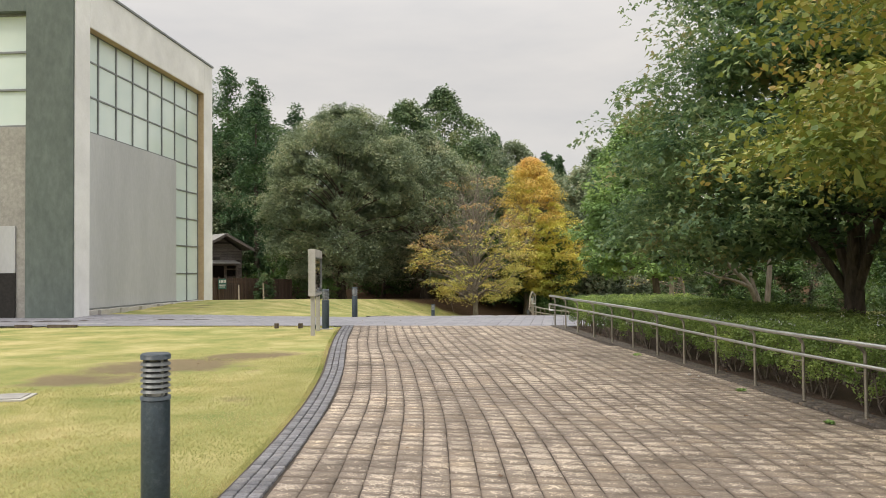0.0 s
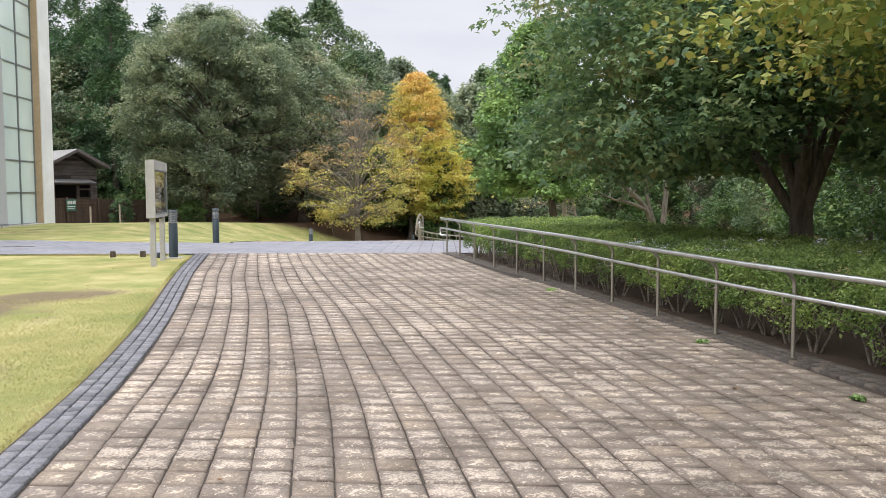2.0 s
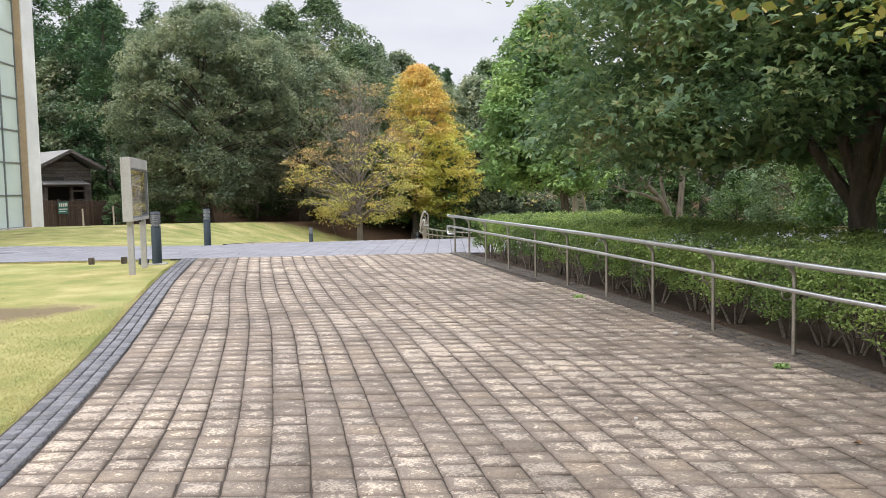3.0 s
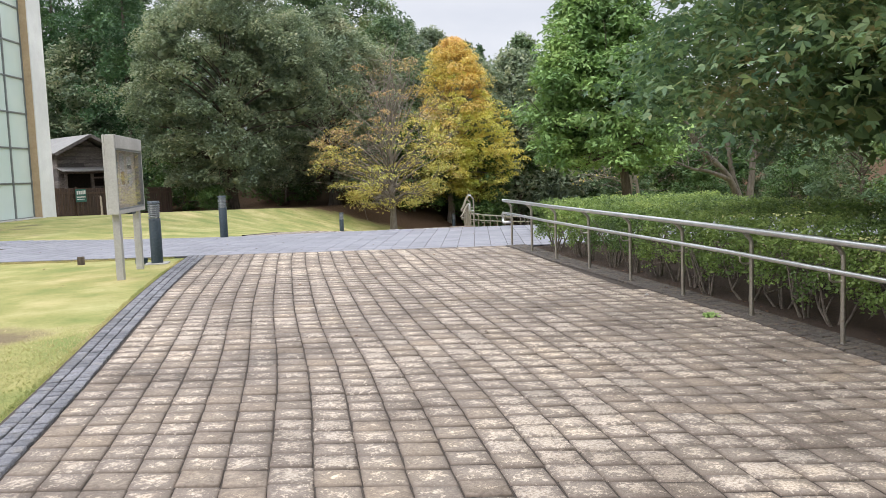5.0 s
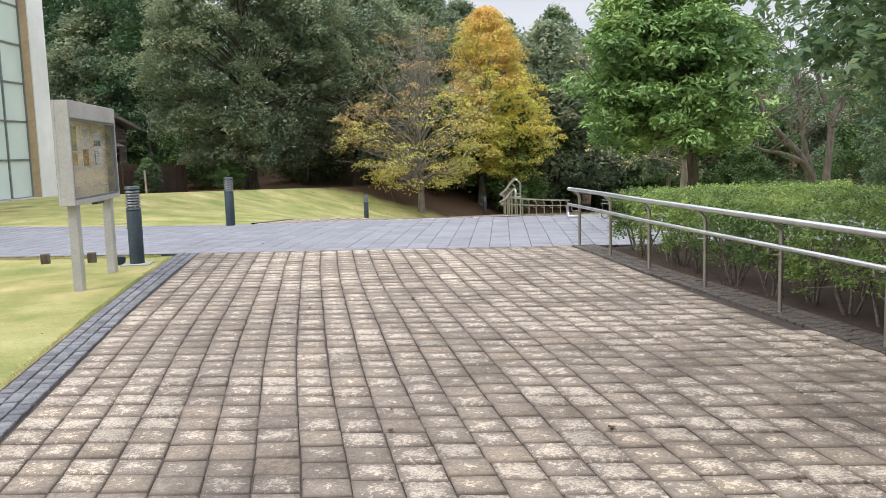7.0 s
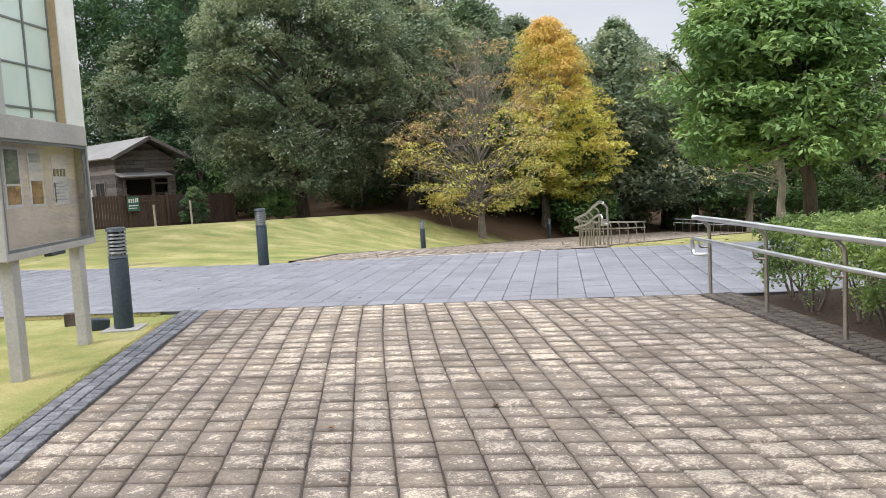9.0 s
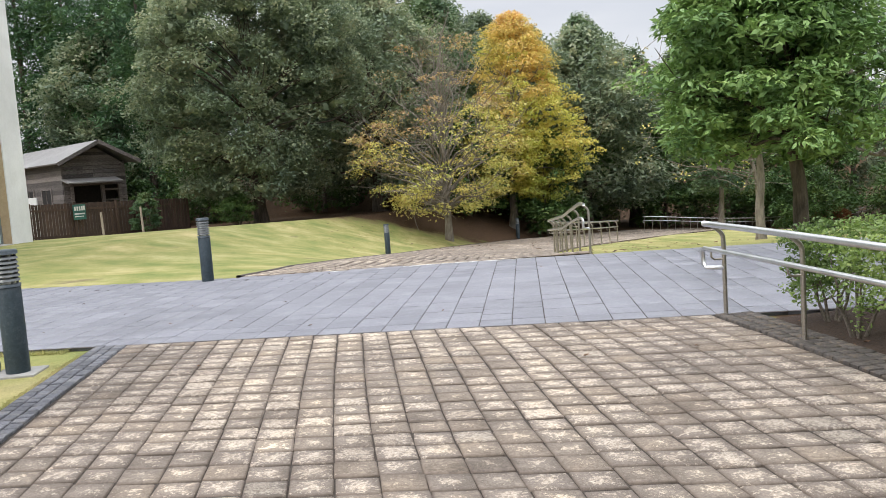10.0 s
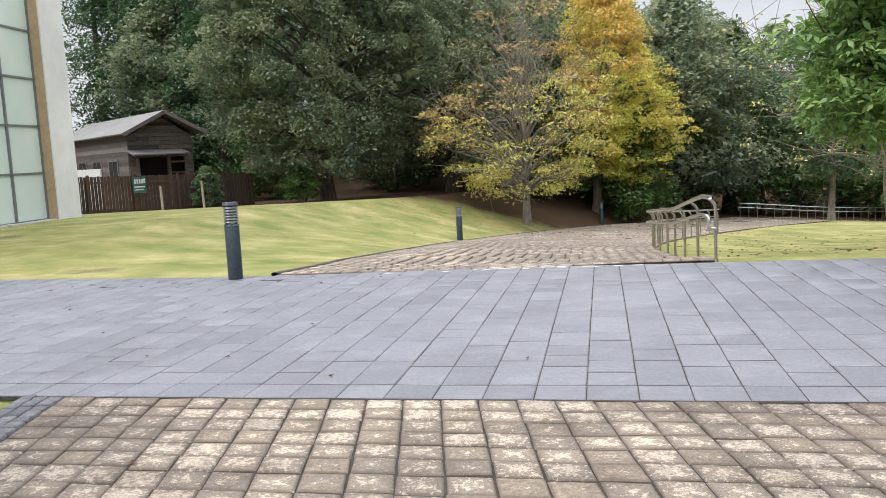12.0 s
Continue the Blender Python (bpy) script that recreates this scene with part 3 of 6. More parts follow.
def post_line(y):
    return float(np.interp(y, POST_Y, POST_X))


def plaza_near_y(x):
    return PLAZA[1] + (x - PLAZA[0]) * US[1] / US[0]


# ---------------------------------------------------------------- ramp of setts
road = tagged(strip("pavement", lambda y: ramp_left(y) - 0.34, lambda y: post_line(y) + 0.22, list(np.arange(-6, 21.9, 0.5)) + [21.85], M_JOINT, 0.029), "wide ramp paved with worn sandy square setts", "pavement", kind="structure")
# the wedge of bed between the ramp's straight end and the slanting edge of the cross path
bm = bmesh.new()
vs = [bm.verts.new((x, y, gz(x, y) + 0.029)) for x, y in ((ramp_left(22) - 0.34, 21.84), (5.0, 21.84), (ramp_left(23) - 0.34, plaza_near_y(ramp_left(23) - 0.34)))]
bm.faces.new(vs)
part("joint_bed", bm, M_JOINT, road)


def sett_mesh(name, w, l, h, dome, seed, mat, shear=0.0):
    """One worn block: bevelled top, low dome, a few knocks; UV over its top."""
    rnd = random.Random(seed)
    me = bpy.data.meshes.new(name)
    b = 0.006 if l > 0.22 or w < 0.15 else 0.009
    j = lambda a: rnd.uniform(-a, a)
    ring = [(-w / 2, -l / 2), (w / 2, -l / 2), (w / 2, l / 2), (-w / 2, l / 2)]
    v = [(x + j(0.003), y + j(0.003), 0.0) for x, y in ring]
    v += [(x, y, h - 0.8 * b) for x, y, _ in v]
    v += [(x * (1 - 2 * b / w) + j(0.002), y * (1 - 2 * b / l) + j(0.002), h + j(0.0015)) for x, y in ring]
    v.append((j(0.02), j(0.02), h + dome))
    f = []
    for k in range(4):
        n = (k + 1) % 4
        f += [(k, n, 4 + n, 4 + k), (4 + k, 4 + n, 8 + n, 8 + k), (8 + k, 8 + n, 12)]
    flat_v = v
    me.from_pydata([(x, y + shear * x, z) for x, y, z in v], [], f)
    uv = me.uv_layers.new(name="UVMap")
    for lp in me.loops:
        co = flat_v[lp.vertex_index]
        uv.data[lp.index].uv = (co[0] / w + 0.5, co[1] / l + 0.5)
    me.materials.append(mat)
    return me


def lay(name, places, meshes, parent, near, stuff_mat=None):
    """Lay pieces (x, y, z, turn, scale x, scale y, tilt): those marked near as objects, the rest as one mesh."""
    rest_v, rest_f3, rest_f4, uvs, off = [], [], [], [], 0
    rnd = random.Random(len(places))
    count = 0
    for i, (x, y, z, turn, sx, sy, tilt) in enumerate(places):
        me = meshes[rnd.randrange(len(meshes))]
        m = Matrix.Translation((x, y, z)) @ Euler((tilt, tilt * 0.7, turn)).to_matrix().to_4x4() @ Matrix.Diagonal((sx, sy, 1, 1))
        if near(x, y) and count < 300:
            count += 1
            ob = new(name, me)
            ob.parent = parent
            ob.matrix_basis = m
        else:
            rest_v.append((m, me))
    if not rest_v:
        return
    cache = {}
    vv, loops, starts, uvl, nv, nl = [], [], [], [], 0, 0
    for m, me in rest_v:
        if me.name not in cache:
            co = np.array([tuple(q.co) for q in me.vertices])
            li = np.array([q.vertex_index for q in me.loops])
            st = np.array([q.loop_start for q in me.polygons])
            uvd = np.array([tuple(q.uv) for q in me.uv_layers[0].data]) if me.uv_layers else np.zeros((len(li), 2))
            cache[me.name] = (co, li, st, uvd)
        co, li, st, uvd = cache[me.name]
        mm = np.array(m)
        vv.append(co @ mm[:3, :3].T + mm[:3, 3])
        loops.append(li + nv)
        starts.append(st + nl)
        uvl.append(uvd)
        nv += len(co)
        nl += len(li)
    vv, loops, starts, uvl = np.concatenate(vv), np.concatenate(loops), np.concatenate(starts), np.concatenate(uvl)
    me = bpy.data.meshes.new(name + "_field")
    me.vertices.add(nv)
    me.vertices.foreach_set("co", vv.astype(np.float32).ravel())
    me.loops.add(nl)
    me.loops.foreach_set("vertex_index", loops.astype(np.int32))
    me.polygons.add(len(starts))
    me.polygons.foreach_set("loop_start", starts.astype(np.int32))
    u = me.uv_layers.new(name="UVMap")
    u.data.foreach_set("uv", uvl.astype(np.float32).ravel())
    me.update(calc_edges=True)
    me.materials.append(stuff_mat or rest_v[0][1].materials[0])
    ob = new(name + "_field", me)
    ob.parent = parent
    ob["kind"] = "stuff"
    return ob


# ---------------------------------------------------------------- hall building
B_ANG = 9.0
B_O = (-10.47, 29.4)
B_LEN, B_H = 13.4, 12.0
hall = thing("house", (B_O[0], B_O[1], 0.0), -B_ANG, "tall modern hall with pale concrete frame, green wall and gridded glazing", "building")
# local frame: x away from the facade to the right of the walk, y along the facade, z up; the facade is the plane x = 0
REC = 0.36
G0 = -0.25
part("column", box(-1.3, 0, 0, 1.02, G0, B_H, 0.02), M_WHITEWALL, hall, "off-white concrete corner column")
part("column", box(-1.3, 0, B_LEN - 1.12, B_LEN, G0, B_H, 0.02), M_WHITEWALL, hall, "off-white concrete corner column")
part("beam", box(-1.3, 0, 1.02, B_LEN - 1.12, 10.45, B_H, 0.02), M_WHITEWALL, hall, "off-white concrete roof beam")
part("reveal", box(-1.3, -0.04, B_LEN - 1.135, B_LEN - 1.12, 0.15, 10.45), M_TAN, hall, "tan painted side reveal")
part("reveal", box(-1.3, -0.04, 1.02, 1.035, 0.15, 10.45), M_TAN, hall, "tan painted side reveal")
part("soffit", box(-1.3, -0.04, 1.035, B_LEN - 1.135, 10.43, 10.45), M_TAN, hall, "tan painted soffit")
part("coping", box(-1.5, 0.05, -0.03, B_LEN + 0.05, B_H, B_H + 0.09, 0.01), M_MULLION, hall, "thin dark roof edging")
part("plinth", box(-REC - 0.2, -REC + 0.34, 1.035, B_LEN - 1.135, G0, 0.17, 0.02), M_CONCRETE, hall, "low concrete plinth")
part("roof", box(-16, -1.3, 0.1, B_LEN, B_H - 0.3, B_H), M_BARECONC, hall)
part("wall", box(-16, -1.3, B_LEN - 0.3, B_LEN, G0, B_H - 0.3), M_WHITEWALL, hall)
part("wall", box(-16, -15.7, 0.1, B_LEN - 0.3, G0, B_H - 0.3), M_WHITEWALL, hall)
part("wall", box(-1.75, -0.03, -0.1, -0.002, G0, B_H - 0.02, 0.008), M_GREENWALL, hall, "grey-green rendered end wall")
part("wall", box(-7.5, -1.3, 0.1, 0.4, G0, 6.7), M_BARECONC, hall, "bare concrete end wall")
part("wall", box(-16, -7.5, 0.1, 0.4, G0, B_H - 0.3), M_BARECONC, hall, "bare concrete end wall")
part("wall", box(-7.5, -1.75, -0.1, 0.4, 10.75, B_H - 0.02), M_GREENWALL, hall, "grey-green rendered end wall")
part("wall", box(-1.75, -1.3, 0.002, 0.4, 6.7, B_H - 0.02), M_BARECONC, hall)
win = part("window", box(-7.5, -1.75, 0.28, 0.32, 6.7, 10.75), M_GLAZE, hall, "frosted end window")
for z in (6.74, 8.03, 9.37, 10.71):
    part("glazing_bar", box(-7.5, -1.75, 0.2, 0.28, z - 0.035, z + 0.035), M_MULLION, win)
part("door", box(-3.7, -2.2, 0.04, 0.1, -0.1, 1.55, 0.01), M_DARK, hall, "dark lower door leaf")
part("door", box(-3.7, -2.2, 0.04, 0.1, 1.55, 3.2, 0.01), M_PANEL, hall, "pale upper door panel")
# gridded glazing: eight columns, eight rows; a grey cladding panel covers the lower part
GY0, GY1, GZ0, GZ1 = 1.035, B_LEN - 1.135, 0.17, 10.43
NC, NR = 8, 8
cw, rh = 1.43, 1.312
glaz = part("window", box(-REC - 0.12, -REC - 0.06, GY0, GY1, GZ0, GZ1), M_MULLION, hall, "pale green frosted glazing in a grey metal grid")
edges = [GY1 - cw * k for k in range(NC)] + [GY0]
edges = sorted(e for e in edges if e >= GY0 - 1e-6)
rows_z = [min(GZ1, GZ0 + rh * r) for r in range(NR + 1)]
PANEL_Y, PANEL_Z = edges[-3], rows_z[5]
for i in range(len(edges) - 1):
    for r in range(NR):
        if edges[i + 1] <= PANEL_Y + 1e-6 and r < 5:
            continue
        part("pane", box(-REC - 0.04, -REC, edges[i] + 0.02, edges[i + 1] - 0.02, rows_z[r] + 0.02, rows_z[r + 1] - 0.02), M_GLAZE, glaz)
for e in edges:
    part("mullion", box(-REC - 0.05, -REC + 0.05, e - 0.035, e + 0.035, (PANEL_Z if e < PANEL_Y - 0.1 else GZ0), GZ1), M_MULLION, glaz)
for z in rows_z:
    y0 = GY0 if z >= PANEL_Z - 0.01 else PANEL_Y
    part("transom", box(-REC - 0.05, -REC + 0.035, y0, GY1, z - 0.03, z + 0.03), M_MULLION, glaz)
part("cladding_panel", box(-REC - 0.05, -REC + 0.12, GY0 + 0.003, PANEL_Y - 0.03, GZ0 + 0.04, PANEL_Z - 0.04, 0.01), M_PANEL, hall, "smooth light grey cladding panel")
part("trim", box(-REC + 0.12, -REC + 0.14, GY0 + 0.003, PANEL_Y - 0.03, GZ0 + 0.0, GZ0 + 0.07), M_MULLION, hall)
for k, yy in enumerate((1.9, 3.6, 5.3, 7.0, 8.4, 10.2)):
    ob = part("concrete_block", box(-0.3, 0.05, -0.22, 0.22, 0, 0.22, 0.02), M_CONCRETE, None)
    ob.matrix_basis = pose(B_O[0], B_O[1], 0, 0, 0, -B_ANG) @ pose(0.05, yy, -0.03, 0, 0, 4 * math.sin(k * 5))
    tagged(ob, "pale concrete ballast block at the foot of the hall", "block", "ballast blocks")


# ---------------------------------------------------------------- bollard lamps
def bollard(x, y, tilt=0.0, style=0, h=1.08):
    z = gz(x, y)
    lamp = thing("bollard_lamp", (x, y, z), 0, ("dark blue-green bollard lamp with ribbed louvre head" if style == 0 else "dark bollard lamp with a pale ribbed head"), "bollard lamp", "bollard lamps")
    lamp.matrix_basis = pose(x, y, z, 0, tilt, 0)
    r = 0.098
    hz = h - 0.32
    v, f = tube([(0, 0, -0.15), (0, 0, 0.0), (0, 0, hz - 0.012), (0, 0, hz)], [r, r, r, r - 0.008], 28)
    raw("post", v, f, M_BOLLARD, lamp, smooth=False)
    v, f = tube([(0, 0, hz), (0, 0, hz + 0.025)], [r + 0.004, r + 0.004], 28)
    raw("collar", v, f, M_BOLLARD, lamp)
    v, f = tube([(0, 0, hz + 0.02), (0, 0, h - 0.02)], [r * 0.62, r * 0.62], 20)
    raw("lamp_core", v, f, M_LAMP_CORE, lamp)
    n = 6
    for k in range(n):
        zz = hz + 0.05 + k * (h - 0.045 - hz - 0.05) / n
        v, f = tube([(0, 0, zz), (0, 0, zz + 0.012), (0, 0, zz + 0.027), (0, 0, zz + 0.03)], [r + 0.002, r + 0.002, r - 0.016, r - 0.03], 28)
        raw("louvre_ring", v, f, M_LOUVRE, lamp)
    v, f = tube([(0, 0, h - 0.04), (0, 0, h - 0.012), (0, 0, h)], [r + 0.004, r + 0.004, r - 0.008], 28)
    raw("cap", v, f, M_BOLLARD, lamp)
    for k in range(4):
        w = math.pi / 4 + k * math.pi / 2
        cx, cy = math.cos(w) * r * 0.85, math.sin(w) * r * 0.85
        part("strut", box(cx - 0.008, cx + 0.008, cy - 0.008, cy + 0.008, hz + 0.02, h - 0.03), M_LOUVRE, lamp)
    if style == 0:
        part("base_pad", box(-0.19, 0.19, -0.19, 0.19, -0.05, 0.018, 0.008), M_BARECONC, lamp, "square concrete base pad")
    return lamp


bollard(-1.54, 5.86)
bollard(-1.40, 22.42)
bollard(-0.79, 28.8)
bollard(3.0, 44.35, 0, 1)
bollard(10.8, 58.4, 0, 1)


# ---------------------------------------------------------------- notice board
nb = thing("notice_board", (-1.565, 21.04, gz(-1.6, 21)), -1.0, "grey-beige steel notice board case with posters, on two posts", "notice board")
BY0, BY1, BZ0, BZ1, BX = -0.96, 0.95, 0.955, 2.1, 0.085
part("post", box(-0.05, 0.05, -0.82, -0.68, -0.15, BZ0, 0.008), M_BOARD, nb)
part("post", box(-0.05, 0.05, 0.58, 0.72, -0.15, BZ0, 0.008), M_BOARD, nb)
part("back_panel", box(-BX, -BX + 0.03, BY0, BY1, BZ0, BZ1, 0.006), M_BOARD, nb)
part("side_panel", box(-BX + 0.03, BX, BY0, BY0 + 0.035, BZ0, BZ1, 0.006), M_BOARD, nb)
part("side_panel", box(-BX + 0.03, BX, BY1 - 0.035, BY1, BZ0, BZ1, 0.006), M_BOARD, nb)
part("top_panel", box(-BX + 0.03, BX + 0.01, BY0 + 0.035, BY1 - 0.035, BZ1 - 0.19, BZ1, 0.006), M_BOARD, nb, "deep light-box header")
part("bottom_panel", box(-BX + 0.03, BX, BY0 + 0.035, BY1 - 0.035, BZ0, BZ0 + 0.06, 0.006), M_BOARD, nb)
part("lining", box(-BX + 0.03, -BX + 0.045, BY0 + 0.035, BY1 - 0.035, BZ0 + 0.06, BZ1 - 0.19), M_CORK, nb, "faded beige lining")
gp = part("glass_door", box(BX - 0.03, BX - 0.025, BY0 + 0.06, BY1 - 0.06, BZ0 + 0.085, BZ1 - 0.215), M_GLASS, nb, "clear sliding glass")
gp.visible_shadow = False
for a in ((BY0 + 0.035, BY0 + 0.06, BZ0 + 0.06, BZ1 - 0.19), (BY1 - 0.06, BY1 - 0.035, BZ0 + 0.06, BZ1 - 0.19), (BY0 + 0.06, BY1 - 0.06, BZ0 + 0.06, BZ0 + 0.085), (BY0 + 0.06, BY1 - 0.06, BZ1 - 0.215, BZ1 - 0.19)):
    part("glass_frame", box(BX - 0.035, BX - 0.002, *a), M_MULLION, nb)
part("latch", box(BX - 0.06, BX + 0.01, -0.15, 0.15, BZ0 - 0.03, BZ0, 0.006), M_BOLLARD, nb, "dark latch bar")


def sheet(y0, y1, z0, z1, mat, x=-BX + 0.047, name="poster", bars=0, group="posters"):
    ob = part(name, box(x, x + 0.002, y0, y1, z0, z1), mat, nb)
    return ob


sheet(-0.62, -0.30, 1.36, 1.86, M_PAPER)
sheet(-0.58, -0.34, 1.56, 1.84, M_PHOTO, -BX + 0.0495, "poster_print")
sheet(-0.58, -0.34, 1.39, 1.54, M_PHOTO2, -BX + 0.0495, "poster_print")
sheet(-0.16, 0.14, 1.36, 1.86, M_PAPER)
sheet(-0.12, 0.10, 1.38, 1.58, M_PHOTO2, -BX + 0.0495, "poster_print")
sheet(-0.12, 0.10, 1.74, 1.82, M_PANEL, -BX + 0.0495, "poster_print")
sheet(0.34, 0.68, 1.36, 1.82, M_PAPER)
for k in range(4):
    sheet(0.36 + k * 0.075, 0.415 + k * 0.075, 1.62, 1.69, M_INK, -BX + 0.0495, "lettering_bar")
for k in range(6):
    sheet(0.38, 0.64 - 0.05 * (k % 3), 1.40 + k * 0.03, 1.412 + k * 0.03, M_PANEL, -BX + 0.0495, "lettering_bar")
sheet(0.36, 0.385, 1.38, 1.56, M_INK, -BX + 0.0495, "lettering_bar")

# small stubs and a ground spotlight by the board
for x, y in ((-2.78, 23.0), (-2.12, 22.9)):
    ob = part("ground_marker", box(-0.06, 0.06, -0.06, 0.06, -0.1, 0.14, 0.012), M_BARK, None)
    ob.matrix_basis = pose(x, y, gz(x, y), 0, 0, 12)
    tagged(ob, "short dark stub post standing in the turf", "stub post", "stub posts")
ob = part("floodlight", box(-0.09, 0.09, -0.07, 0.07, -0.02, 0.11, 0.02), M_BOLLARD, None)
ob.matrix_basis = pose(-1.68, 22.5, gz(-1.7, 22.5) + 0.01, 0, 8, 25)
tagged(ob, "small dark ground floodlight beside the bollard", "floodlight")


# ---------------------------------------------------------------- handrails
def post_bar(x, y, z, side, h1, h2, parent):
    """A post with a bent neck under the top rail and a short arm to the lower rail. side: unit vector towards the walk."""
    sx, sy = side
    ps = bend([(x, y, z - 0.1), (x, y, z + h1 * 0.5), (x, y, z + h1 - 0.16), (x + sx * 0.012, y + sy * 0.012, z + h1 - 0.09), (x + sx * 0.07, y + sy * 0.07, z + h1 - 0.03), (x + sx * 0.1, y + sy * 0.1, z + h1 - 0.01)], 4)
    v, f = tube(ps, 0.0195, 10)
    p = raw("post", v, f, M_STEEL_POST, parent, smooth=True)
    v, f = tube([(x + sx * 0.0, y + sy * 0.0, z + h2 - 0.09), (x + sx * 0.09, y + sy * 0.09, z + h2 - 0.09), (x + sx * 0.115, y + sy * 0.115, z + h2 - 0.07), (x + sx * 0.12, y + sy * 0.12, z + h2)], 0.009, 8)
    raw("bracket", v, f, M_STEEL_POST, p, smooth=True)


def handrail(line, label, group, spacing=1.24, h1=0.80, h2=0.58, side=-1, curl=True):
    """Two steel rails on bent posts along a ground line (x, y)."""
    rail = thing("handrail", (line[0][0], line[0][1], gz(*line[0])), 0, label, "handrail", group)
    inv = Matrix.Translation((-line[0][0], -line[0][1], -gz(*line[0])))
    pts = [Vector((x, y, 0)) for x, y in line]
    acc, nxt = 0.0, 0.0
    top, low, kids = [], [], []
    for i in range(len(pts) - 1):
        d = pts[i + 1] - pts[i]
        seg = d.length
        n = d.normalized()
        sd = (n.y * side, -n.x * side)
        while nxt <= acc + seg + 1e-6:
            q = pts[i] + n * (nxt - acc)
            o = rail.matrix_basis.translation
            post_bar(q.x - o.x, q.y - o.y, gz(q.x, q.y) + PAVE - o.z, sd, h1, h2, rail)
            nxt += spacing
        acc += seg
    for i, p in enumerate(pts):
        d = (pts[min(i + 1, len(pts) - 1)] - pts[max(i - 1, 0)]).normalized()
        sd = Vector((d.y * side, -d.x * side, 0))
        o = rail.matrix_basis.translation
        base = gz(p.x, p.y) + PAVE
        top.append(p + sd * 0.1 + Vector((0, 0, base + h1)) - o)
        low.append(p + sd * 0.12 + Vector((0, 0, base + h2)) - o)
    if curl:
        d = (low[0] - low[1]).normalized()
        sd0 = Vector((-d.y * side, d.x * side, 0))
        top = [top[0] + d * 0.16 + Vector((0, 0, 0.0))] + top
        low = [low[0] - sd0 * 0.12 + Vector((0, 0, -0.17)), low[0] - sd0 * 0.04 + Vector((0, 0, -0.17)) + d * 0.05, low[0] + Vector((0, 0, -0.17)) + d * 0.1, low[0] + Vector((0, 0, -0.15)) + d * 0.155, low[0] + Vector((0, 0, -0.03)) + d * 0.17, low[0] + d * 0.13] + low
    v, f = tube(top, 0.027, 14)
    raw("top_rail", v, f, M_STEEL, rail, "bright round top rail", smooth=True)
    v, f = tube(low, 0.021, 14)
    raw("lower_rail", v, f, M_STEEL, rail, "bright round lower rail", smooth=True)
    return rail


handrail([(post_line(y), y) for y in [21.9 - 0.62 * k for k in range(42)]], "two-bar stainless steel handrail on bent posts beside the hedge", "handrails", side=1)
RIGHT_LINE = [Vector((x - 0.05, y, 0)) for x, y in zip(RIGHT_PATH_X, RIGHT_PATH_Y)]
rl = [(p.x, p.y) for p in bend(RIGHT_LINE[:6], 5)]
handrail(rl, "two-bar stainless steel handrail curving down beside the far path", "handrails", 1.12, 0.79, 0.56, side=-1)
handrail([(20.5 + 1.1 * k, 65.2 + 0.13 * k + 0.012 * k * k) for k in range(20)], "distant two-bar steel handrail along the path bend", "handrails", 0.55, 0.84, 0.6, side=1)


# ---------------------------------------------------------------- fence, sign, shed
def fence_run(a, b, z0a, z0b, h, label):
    ax, ay = a
    bx, by = b
    ln = math.hypot(bx - ax, by - ay)
    ang = math.degrees(math.atan2(by - ay, bx - ax))
    fz = thing("fence", (ax, ay, z0a), ang, label, "fence", "timber fence runs")
    rise = (z0b - z0a) / ln
    n = int(ln / 0.128)
    me = None
    for k in range(n):
        x = k * ln / n
        if me is None:
            ob = part("board", box(0.006, 0.118, -0.012, 0.012, 0.02, h, 0.004), M_FENCE, fz)
            me = ob.data
        else:
            ob = new("board", me)
            ob.parent = fz
        ob.matrix_basis = pose(x, 0, rise * x + 0.012 * math.sin(k * 2.3), 0, 0, 0)
    for z in (0.25, h - 0.25):
        ob = part("rail", box(0, ln, -0.05, -0.014, -0.04, 0.04), M_FENCE, fz)
        ob.matrix_basis = pose(0, 0, z, 0, -math.degrees(math.atan(rise)), 0)
    for k in range(int(ln / 1.8) + 1):
        ob = part("post", box(-0.05, 0.05, -0.14, -0.05, -0.3, h + 0.06, 0.006), M_FENCE, fz)
        ob.matrix_basis = pose(k * 1.8, 0, rise * k * 1.8)
    return fz


fence_run((-12.6, 49.2), (-5.6, 54.6), -0.3, -0.55, 1.6, "dark brown close-boarded timber fence behind the lawn")
fence_run((-25.5, 46.5), (-12.6, 49.2), -0.2, -0.3, 1.6, "dark brown close-boarded timber fence behind the lawn")

sg = thing("sign", (-9.5, 51.32, 0.1), 37.6, "dark green sign plate with white lettering on the fence", "sign")
sg.scale = (0.8, 1.0, 0.88)
part("plate", box(-0.33, 0.33, -0.03, -0.01, 0.45, 1.18, 0.005), M_SIGN, sg)
for k in range(4):
    part("lettering_bar", box(-0.26 + k * 0.12, -0.18 + k * 0.12, -0.036, -0.031, 0.88, 1.08), M_PAPER, sg)
part("arrow", box(0.2, 0.29, -0.036, -0.031, 0.9, 1.1), M_PAPER, sg)
part("lettering_bar", box(-0.27, 0.27, -0.036, -0.031, 0.70, 0.76), M_PAPER, sg)
part("lettering_bar", box(-0.27, 0.2, -0.036, -0.031, 0.58, 0.62), M_PAPER, sg)
